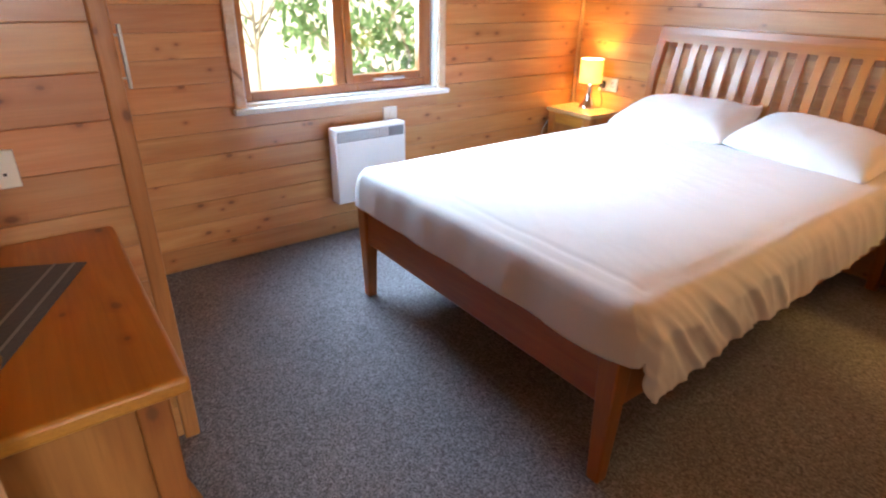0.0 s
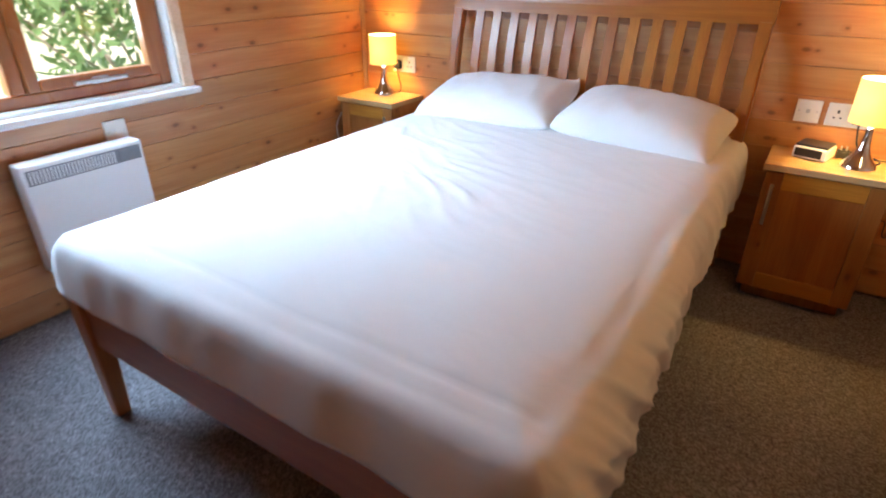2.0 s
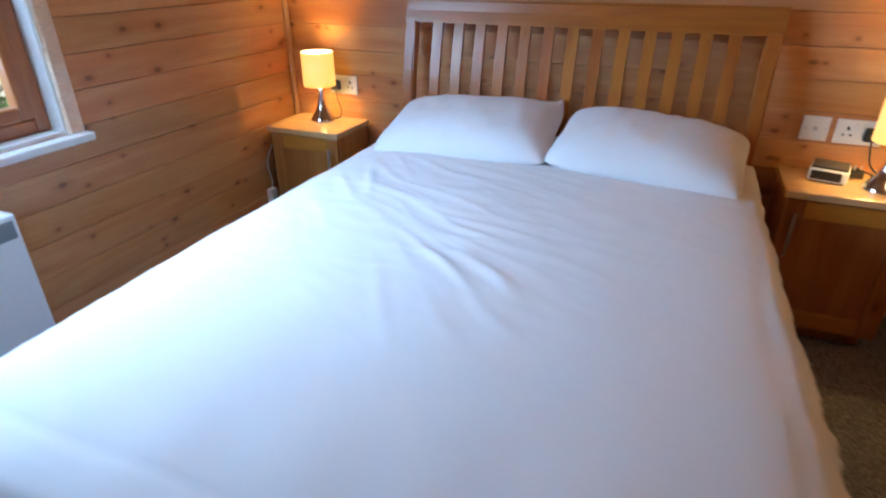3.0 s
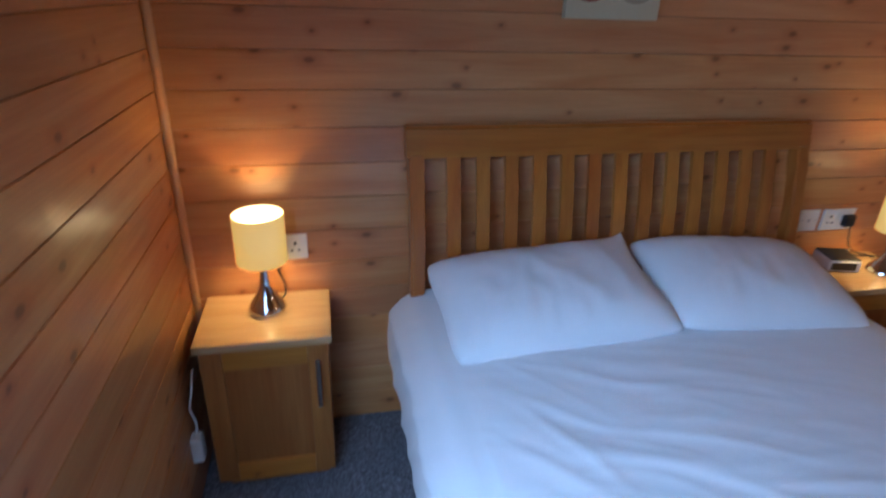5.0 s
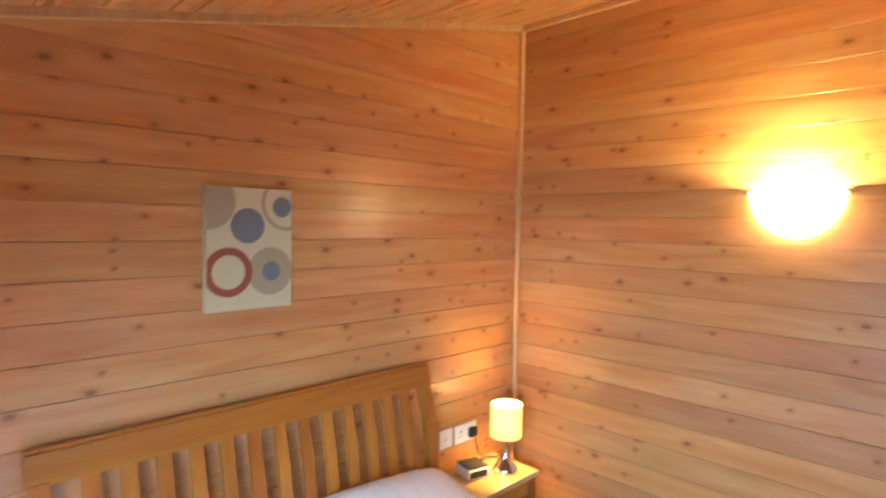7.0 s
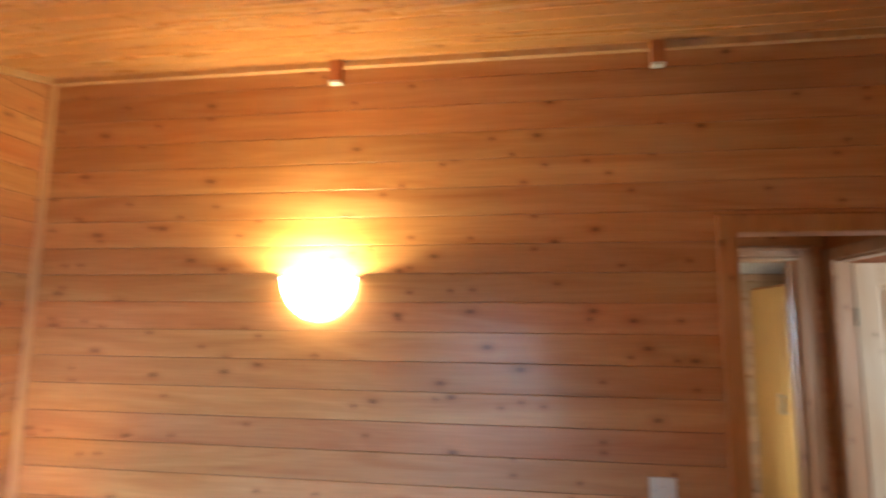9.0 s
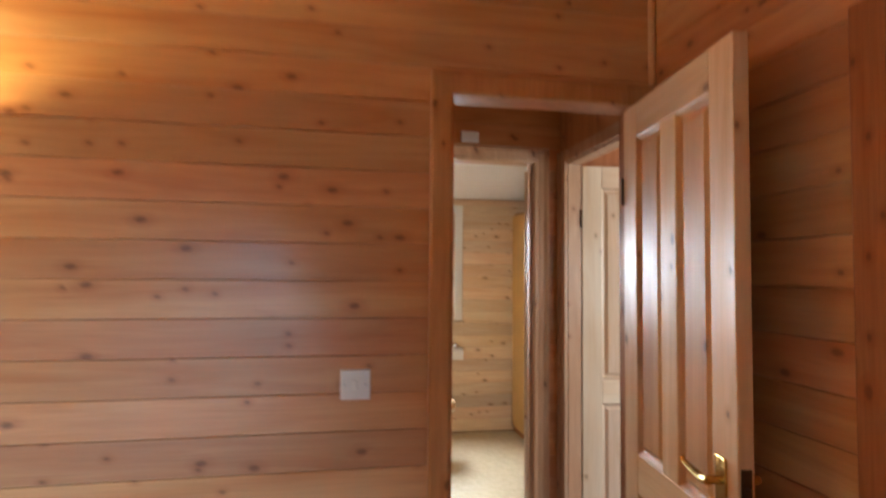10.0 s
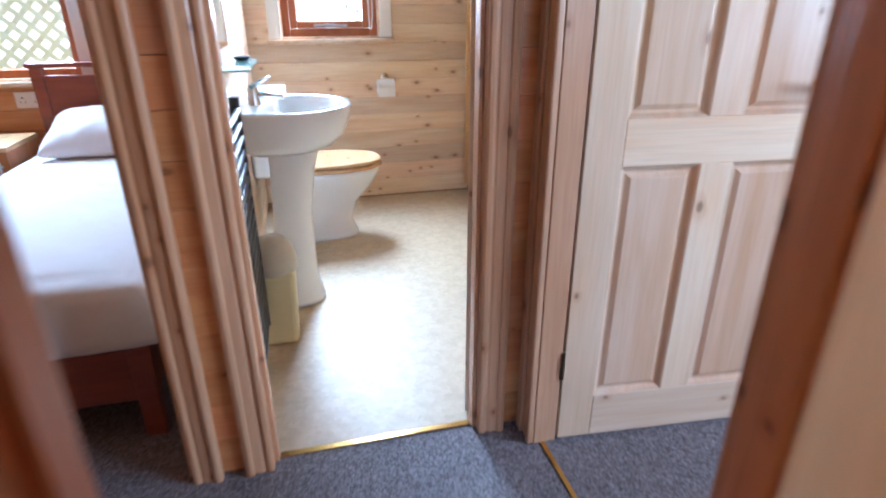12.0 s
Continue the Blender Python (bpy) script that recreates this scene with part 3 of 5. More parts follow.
def wooden_window(name, y0, y1, z0, z1, face, out, split, label, casing=0.06):
    """face: x of the room side of the wall; out: +1 when outside lies towards +x."""
    win = tagged(new(name), label, "", "", "structure")
    win.empty_display_size = 0.1
    d = out
    X = lambda a, b: (min(face + d * a, face + d * b), max(face + d * a, face + d * b))
    bm = bmesh.new()
    x0, x1 = X(0.052, 0.112)
    frame_bars(bm, y0 + 0.012, y1 - 0.012, z0 + 0.012, z1 - 0.012, x0, x1, 0.045)
    if split is not None:
        box(bm, (x0, split - 0.025, z0 + 0.057), (x1, split + 0.025, z1 - 0.057), 0.005)
    done("frame", bm, REDWOOD, win)
    # opening sash
    bm = bmesh.new()
    sy0, sy1 = (split + 0.026, y1 - 0.058) if split is not None else (y0 + 0.058, y1 - 0.058)
    x0, x1 = X(0.040, 0.085)
    frame_bars(bm, sy0, sy1, z0 + 0.058, z1 - 0.058, x0, x1, 0.042)
    sash = done("sash", bm, REDWOOD, win)
    bm = bmesh.new()
    gx0, gx1 = X(0.078, 0.084)
    box(bm, (gx0, sy0 + 0.04, z0 + 0.098), (gx1, sy1 - 0.04, z1 - 0.098))
    if split is not None:
        box(bm, (gx0, y0 + 0.055, z0 + 0.055), (gx1, split - 0.022, z1 - 0.055))
    g = done("pane", bm, GLASS, win)
    g.visible_shadow = False
    # stay bar and handle
    bm = bmesh.new()
    mid = (sy0 + sy1) / 2
    hx0, hx1 = X(0.022, 0.036)
    box(bm, (hx0, mid - 0.10, z0 + 0.066), (hx1, mid + 0.10, z0 + 0.080), 0.003)
    hx0, hx1 = X(0.030, 0.044)
    box(bm, (hx0, mid - 0.03, z0 + 0.060), (hx1, mid + 0.03, z0 + 0.086), 0.003)
    done("stay", bm, STEEL, win)
    # white reveal, casing and sill
    bm = bmesh.new()
    x0, x1 = X(0.0, 0.112)
    for lo, hi in (((x0, y0, z0), (x1, y0 + 0.012, z1)), ((x0, y1 - 0.012, z0), (x1, y1, z1)), ((x0, y0 + 0.012, z1 - 0.012), (x1, y1 - 0.012, z1)), ((x0, y0 + 0.012, z0), (x1, y1 - 0.012, z0 + 0.012))):
        box(bm, lo, hi, 0.001)
    done("reveal", bm, WHITE_PAINT if face < 1 else PINE_LIME, win)
    bm = bmesh.new()
    x0, x1 = X(-0.018, 0.0)
    box(bm, (x0, y0 - casing, z0), (x1, y0 + 0.004, z1 + casing), 0.005)
    box(bm, (x0, y1 - 0.004, z0), (x1, y1 + casing, z1 + casing), 0.005)
    box(bm, (x0, y0 + 0.004, z1 - 0.004), (x1, y1 - 0.004, z1 + casing), 0.005)
    done("casing", bm, PINE_LIME if face < 1 else WHITE_PAINT, win)
    bm = bmesh.new()
    x0, x1 = X(-0.045, 0.0)
    box(bm, (x0, y0 - casing - 0.012, z0 - 0.028), (x1, y1 + casing + 0.012, z0 - 0.001), 0.006)
    done("sill", bm, WHITE_PAINT if face < 1 else PINE_LIME, win)
    return win


wooden_window("window_1", WIN[0], WIN[1], WIN[2], WIN[3], 0.0, -1, -1.765, "mahogany stained casement window with a white reveal", casing=0.045)
cable("blind_chain", [(0.012, -1.195, 1.78), (0.012, -1.195, 1.35), (0.012, -1.19, 1.06), (0.012, -1.18, 1.02), (0.012, -1.17, 1.06), (0.012, -1.172, 1.4), (0.012, -1.175, 1.78)], 0.0028, PLASTIC)
tagged(bpy.data.objects["blind_chain"], "white beaded blind chain hanging at the window", "blind chain")


# ---------------------------------------------------------------- doorways
def casing_x(name, wall, side, y0, y1, top, w, mat, label, flat=False):
    """Moulded casing (torus, quirk and bead) on a wall that faces along x, round the opening y0..y1.
    wall: x of the wall's face; side: -1 when the casing stands towards -x."""
    # profile from the opening's edge outwards: (distance from the edge, proud of the wall)
    prof = [(-0.003, 0.0), (-0.003, 0.012), (0.002, 0.0165), (0.010, 0.0175), (0.016, 0.015), (0.018, 0.0115), (0.022, 0.0115), (0.026, 0.014),
            (w * 0.66, 0.0165), (w * 0.70, 0.0215), (w * 0.80, 0.0245), (w * 0.92, 0.0225), (w, 0.016), (w, 0.0)]
    if flat:
        prof = [(-0.003, 0.0), (-0.003, 0.013), (0.003, 0.018), (w - 0.006, 0.018), (w, 0.012), (w, 0.0)]
    bm = bmesh.new()
    path = lambda d: ((y0 - d, 0.0), (y0 - d, top + d), (y1 + d, top + d), (y1 + d, 0.0))
    rows = [[bm.verts.new((wall + side * p, y, z)) for y, z in path(d)] for d, p in prof]
    for a, b in zip(rows, rows[1:] + rows[:1]):
        for k in range(3):
            bm.faces.new((a[k], a[k + 1], b[k + 1], b[k]))
    bm.faces.new([r[0] for r in rows])
    bm.faces.new([r[3] for r in rows][::-1])
    return tagged(done(name, bm, mat), label, "", "", "structure")


def lining_x(x0, x1, y0, y1, top, mat):
    bm = bmesh.new()
    th = 0.004
    for lo, hi in (((x0, y0 - 0.018, 0), (x1, y0 + th, top)), ((x0, y1 - th, 0), (x1, y1 + 0.018, top)), ((x0, y0 + th, top - th), (x1, y1 - th, top + 0.018))):
        box(bm, lo, hi, 0.002)
    # door stop
    xm = (x0 + x1) / 2
    for lo, hi in (((xm - 0.02, y0 + th, 0), (xm + 0.02, y0 + th + 0.012, top - th)), ((xm - 0.02, y1 - th - 0.012, 0), (xm + 0.02, y1 - th, top - th))):
        box(bm, lo, hi, 0.002)
    return tagged(done("door_lining", bm, mat), "pine lining of the doorway", "", "", "structure")


casing_x("door_casing_bedroom", W, -1, DOOR[0], DOOR[1], DOOR[3], 0.062, CASING_FLAT, "varnished pine casing round the bedroom doorway", True)
casing_x("door_casing_hall", W + 0.085, 1, DOOR[0], DOOR[1], DOOR[3], 0.055, PINE_UP, "pine casing on the hall side of the bedroom doorway", True)
lining_x(W, W + 0.085, DOOR[0], DOOR[1], DOOR[3], PINE_UP)


def panel_door(name, m, width, height, label, lever=1, mats=None, zl=0.80, bot=0.21):
    """A four-panel pine door; hinge on local x = 0, leaf along +x, thickness along y."""
    door = thing(name, label, "door", m)
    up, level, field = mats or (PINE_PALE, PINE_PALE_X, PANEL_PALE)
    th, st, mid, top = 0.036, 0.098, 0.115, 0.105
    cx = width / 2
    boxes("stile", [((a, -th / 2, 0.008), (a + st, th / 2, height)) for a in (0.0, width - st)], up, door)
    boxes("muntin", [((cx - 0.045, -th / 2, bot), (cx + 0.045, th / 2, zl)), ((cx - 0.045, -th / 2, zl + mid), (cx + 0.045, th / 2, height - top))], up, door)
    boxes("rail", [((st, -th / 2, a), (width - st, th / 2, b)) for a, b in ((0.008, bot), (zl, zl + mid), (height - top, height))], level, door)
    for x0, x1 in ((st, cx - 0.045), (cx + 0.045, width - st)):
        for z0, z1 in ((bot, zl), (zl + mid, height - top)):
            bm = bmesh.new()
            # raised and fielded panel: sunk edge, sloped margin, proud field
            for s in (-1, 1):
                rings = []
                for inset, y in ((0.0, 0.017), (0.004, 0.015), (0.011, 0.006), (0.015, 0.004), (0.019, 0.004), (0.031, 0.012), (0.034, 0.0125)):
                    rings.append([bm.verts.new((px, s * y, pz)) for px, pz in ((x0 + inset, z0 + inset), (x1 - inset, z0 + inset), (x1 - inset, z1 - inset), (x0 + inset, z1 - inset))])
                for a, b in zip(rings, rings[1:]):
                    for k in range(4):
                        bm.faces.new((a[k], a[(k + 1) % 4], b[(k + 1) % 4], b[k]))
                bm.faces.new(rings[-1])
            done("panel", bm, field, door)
    for s in ((1, -1) if lever else ()):
        bm = bmesh.new()
        box(bm, (width - 0.078, s * th / 2, 0.905), (width - 0.036, s * (th / 2 + 0.007), 1.055), 0.003)
        rod(bm, (width - 0.057, s * th / 2, 1.005), (width - 0.057, s * (th / 2 + 0.040), 1.005), 0.010, 16)
        # scrolled lever: dips, then rises to its tip
        way = [(0.050, 1.005, 0.0105), (0.075, 1.001, 0.0100), (0.105, 1.006, 0.0090), (0.135, 1.009, 0.0080), (0.158, 1.014, 0.0065), (0.164, 1.018, 0.0080)]
        for (a0, z0, r0), (a1, z1, r1) in zip(way, way[1:]):
            rod(bm, (width - a0, s * (th / 2 + 0.037), z0), (width - a1, s * (th / 2 + 0.037), z1), r0, 14, r1)
        for z in (0.918, 1.043):
            rod(bm, (width - 0.057, s * (th / 2 + 0.006), z), (width - 0.057, s * (th / 2 + 0.009), z), 0.004, 10)
        done("handle", bm, BRASS, door, smooth=False, label="polished brass lever handle on a backplate")
    if lever:
        bm = bmesh.new()
        box(bm, (width - 0.0005, -0.012, 0.915), (width + 0.002, 0.012, 1.045), 0.001)
        box(bm, (width, -0.006, 0.985), (width + 0.009, 0.006, 1.008), 0.001)
        done("latch", bm, BRONZE, door, label="dark bronze latch plate")
    bm = bmesh.new()
    for z in (0.22, height - 0.3):
        rod(bm, (-0.004, -th / 2, z), (-0.004, -th / 2, z + 0.085), 0.006)
    done("hinge", bm, BRONZE, door)
    return door


ang = math.degrees(math.atan2(0.075, -0.60))
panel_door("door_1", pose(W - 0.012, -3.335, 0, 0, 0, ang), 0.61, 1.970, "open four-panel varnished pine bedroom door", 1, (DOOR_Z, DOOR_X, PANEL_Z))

# ---------------------------------------------------------------- hall, bathroom and second bedroom
BD = (-3.375, -2.775, 0.0, 2.0)          # bathroom doorway
SD = (-2.57, -1.87, 0.0, 2.0)            # second bedroom doorway
HT = 0.072
wall_hall = solid("wall_hall_east", [((HALL_E + t, -3.55, -0.1), (HALL_E + HT, BD[0], 2.6)), ((HALL_E + t, BD[1], -0.1), (HALL_E + HT, SD[0], 2.6)),
                                     ((HALL_E + t, SD[1], -0.1), (HALL_E + HT, 0.0, 2.6)), ((HALL_E + t, BD[0], 2.0), (HALL_E + HT, BD[1], 2.6)),
                                     ((HALL_E + t, SD[0], 2.0), (HALL_E + HT, SD[1], 2.6)), ((HALL_E + t, -6.0, -0.1), (HALL_E + HT, -3.55, 2.6))], PINE_UP,
                  "hall wall of pine boards with two doorways")
planking(wall_hall, lambda u: pose(HALL_E, u, 0, 0, 0, -90), -3.513, 0.0, 2.55, holes=[BD, SD])
for o in (BD, SD):
    casing_x("door_casing_hall", HALL_E, -1, o[0], o[1], o[3], 0.074, CASING, "moulded pine casing round a hall doorway")
    lining_x(HALL_E, HALL_E + HT, o[0], o[1], o[3], CASING)
# south doorway of the hall
solid("wall_hall_south", [((HALL_E - 0.08, -3.58, -0.1), (HALL_E + t, -3.515, 2.55)), ((W + 0.11, -3.58, 2.0), (HALL_E - 0.08, -3.515, 2.55))], PINE_UP, "pine wall at the end of the hall with a doorway")
bm = bmesh.new()
box(bm, (HALL_E - 0.098, -3.582, 0), (HALL_E - 0.081, -3.513, 2.0), 0.003)
box(bm, (W + 0.115, -3.582, 1.982), (HALL_E - 0.098, -3.513, 2.0), 0.003)
tagged(done("door_lining", bm, CASING), "pine lining of the end doorway", "", "", "structure")
bm = bmesh.new()
for a, b, y in ((0.096, 0.078, -3.494), (0.0775, 0.040, -3.500), (0.0395, 0.006, -3.492)):
    box(bm, (HALL_E - a, -3.5135, 0), (HALL_E - b, y, 2.05), 0.005)
box(bm, (W + 0.115, -3.5135, 1.992), (HALL_E - 0.098, -3.497, 2.05), 0.005)
tagged(done("door_casing_hall", bm, CASING), "moulded pine casing of the end doorway", "", "", "structure")
# walls out of view; both openings are added to let the fill in
solid("wall_south_room_west", [((-0.12, -6.0, -0.1), (0.0, -5.45, 2.06)), ((-0.12, -4.05, -0.1), (0.0, D - 0.12, 2.06)), ((-0.12, -5.45, -0.1), (0.0, -4.05, 0.9)), ((-0.12, -5.45, 1.9), (0.0, -4.05, 2.06))], PINE, "unseen pine wall with an assumed window opening")
solid("wall_end", [((-0.12, -6.1, -0.1), (0.95, -6.0, 2.7)), ((2.85, -6.1, -0.1), (HALL_E + HT, -6.0, 2.7)), ((0.95, -6.1, -0.1), (2.85, -6.0, 0.95)), ((0.95, -6.1, 1.95), (2.85, -6.0, 2.7))], PINE, "unseen pine end wall with an opening added for daylight")
solid("wall_bathroom_south", [((HALL_E + HT, BATH_S - 0.1, -0.1), (BX + 0.1, BATH_S, 2.6))], PINE_LIME, "pine bathroom wall")
boxes("threshold_strip", [((2.87, -3.548, 0.0), (3.69, -3.534, 0.004))], BRASS, bevel=0.001)
tagged(bpy.data.objects["threshold_strip"], "thin brass carpet strip in the doorway", "carpet strip", "", "structure")
boxes("threshold_strip", [((3.772, BD[0] + 0.018, 0.001), (3.794, BD[1] - 0.018, 0.006))], BRASS, bevel=0.002)
tagged(bpy.data.objects["threshold_strip.001"], "brass strip between carpet and vinyl", "carpet strip", "", "structure")
panel_door("door_2", pose(HALL_E - 0.083, -3.588, 0, 0, 0, -95), 0.70, 1.975, "open four-panel pale pine door at the hall's end", 1, None, 0.825, 0.15)
panel_door("door_3", pose(HALL_E + HT + 0.004, BD[0] + 0.004, 0, 0, 0, -32), 0.585, 1.97, "pine bathroom door swung wide open", lever=1)
boxes("door_chime", [((HALL_E - 0.028, -3.085, 2.085), (HALL_E, -3.0, 2.135))], PLASTIC, bevel=0.004)
tagged(bpy.data.objects["door_chime"], "small white plastic box above the bathroom door", "wall box")

# dividing wall between bathroom and second bedroom
wall_div = solid("wall_dividing", [((HALL_E + HT, BATH_N + t, -0.1), (BX, BATH_N + 0.09, 2.6))], PINE_LIME, "pine wall between bathroom and bedroom")
planking(wall_div, lambda u: pose(u, BATH_N, 0), HALL_E + HT, BX, 2.56, slope=(-0.175, 2.721 + 0.175 * 2.80 - 0.002), mat=PINE_LIME)
BW = (-3.475, -2.885, 1.015, 2.0)           # bathroom window
SW = (-1.80, -0.75, 0.82, 1.9)          # second bedroom window
wall_far = solid("wall_far", [((BX + t, BATH_S, -0.1), (BX + 0.12, BW[0], 2.2)), ((BX + t, BW[1], -0.1), (BX + 0.12, SW[0], 2.2)), ((BX + t, SW[1], -0.1), (BX + 0.12, 0.0, 2.2)),
                              ((BX + t, BW[0], -0.1), (BX + 0.12, BW[1], BW[2])), ((BX + t, BW[0], BW[3]), (BX + 0.12, BW[1], 2.2)),
                              ((BX + t, SW[0], -0.1), (BX + 0.12, SW[1], SW[2])), ((BX + t, SW[0], SW[3]), (BX + 0.12, SW[1], 2.2))], BRICKISH, "outer wall clad in pale knotty pine boards")
planking(wall_far, lambda u: pose(BX, u, 0, 0, 0, -90), BATH_S, BATH_N, 2.13, holes=[BW], mat=PINE_LIME)
planking(wall_far, lambda u: pose(BX, u, 0, 0, 0, -90), BATH_N + 0.09, 0.0, 2.13, holes=[SW])
wooden_window("window_2", BW[0], BW[1], BW[2], BW[3], BX, 1, None, "orange mahogany bathroom window with a white casing", casing=0.07)
wooden_window("window_3", SW[0], SW[1], SW[2], SW[3], BX, 1, -1.2, "mahogany window of the second bedroom", casing=0.05)

# ---------------------------------------------------------------- bed
bed = thing("double_bed", "oak double bed with a slatted sleigh headboard", "bed", pose(0, 0, 0))
BX0, BX1, BY = 0.675, 2.055, -2.09


def head_y(z):
    """The headboard's gentle S in profile."""
    s = (z - 0.30) / 0.81
    return -0.10 - 0.045 * math.sin(math.pi * min(1.0, s * 1.05)) + 0.045 * s * s


for x in (BX0 + 0.035, BX1 - 0.035):
    bm = bmesh.new()
    box(bm, (x - 0.034, BY, 0.0), (x + 0.034, BY + 0.068, 0.462), 0.006, taper=0.62)
    done("leg", bm, OAK_Z, bed)
boxes("foot_rail", [((BX0 + 0.06, BY + 0.016, 0.265), (BX1 - 0.06, BY + 0.048, 0.435))], OAK_X, bed, 0.008)
for x in (BX0 + 0.012, BX1 - 0.040):
    boxes("side_rail", [((x, BY + 0.06, 0.265), (x + 0.028, -0.16, 0.42))], OAK_Y, bed, 0.006)


def sleigh_bar(bm, x0, x1, z0, z1, th, n=10):
    ring = []
    for k in range(n + 1):
        z = z0 + (z1 - z0) * k / n
        y = head_y(z)
        ring.append([bm.verts.new(p) for p in ((x0, y - th / 2, z), (x1, y - th / 2, z), (x1, y + th / 2, z), (x0, y + th / 2, z))])
    for a, b in zip(ring, ring[1:]):
        for k in range(4):
            bm.faces.new((a[k], a[(k + 1) % 4], b[(k + 1) % 4], b[k]))
    bm.faces.new(ring[0][::-1])
    bm.faces.new(ring[-1])


for x in (BX0, BX1 - 0.045):
    bm = bmesh.new()
    sleigh_bar(bm, x, x + 0.045, 0.0, 1.03, 0.05, 16)
    bmesh.ops.bevel(bm, geom=[e for e in bm.edges if abs(e.verts[0].co.z - e.verts[1].co.z) > 0.02], offset=0.006, segments=2, affect="EDGES")
    done("post", bm, OAK_Z, bed)
bm = bmesh.new()
sleigh_bar(bm, BX0 - 0.006, BX1 + 0.006, 1.022, 1.112, 0.036, 6)
bmesh.ops.bevel(bm, geom=[e for e in bm.edges if abs(e.verts[0].co.x - e.verts[1].co.x) > 0.5 and max(v.co.z for v in e.verts) > 1.11], offset=0.010, segments=3, affect="EDGES")
done("top_rail", bm, OAK_X, bed)
boxes("lower_rail", [((BX0 + 0.06, head_y(0.45) - 0.014, 0.40), (BX1 - 0.06, head_y(0.45) + 0.014, 0.50))], OAK_X, bed, 0.005)
N = 14
gap = (BX1 - BX0 - 0.09) / N
for k in range(N - 1):
    bm = bmesh.new()
    x = BX0 + 0.045 + gap * (k + 1)
    sleigh_bar(bm, x - 0.021, x + 0.021, 0.48, 1.03, 0.016, 10)
    done("slat", bm, OAK_Z, bed)

mattress = thing("mattress", "white double mattress under the bed linen", "mattress", pose(0, 0, 0))
boxes("body", [((BX0 + 0.045, BY + 0.06, 0.385), (BX1 - 0.045, -0.17, 0.575))], LINEN, mattress, 0.04, smooth=True)
boxes("bed_base", [((BX0 + 0.041, BY + 0.05, 0.35), (BX1 - 0.041, -0.17, 0.384))], OAK_X, bed, 0.003)


def ridge(x, y, z=0.0):
    return 1 - abs(noise.noise(Vector((x, y, z)))) * 2


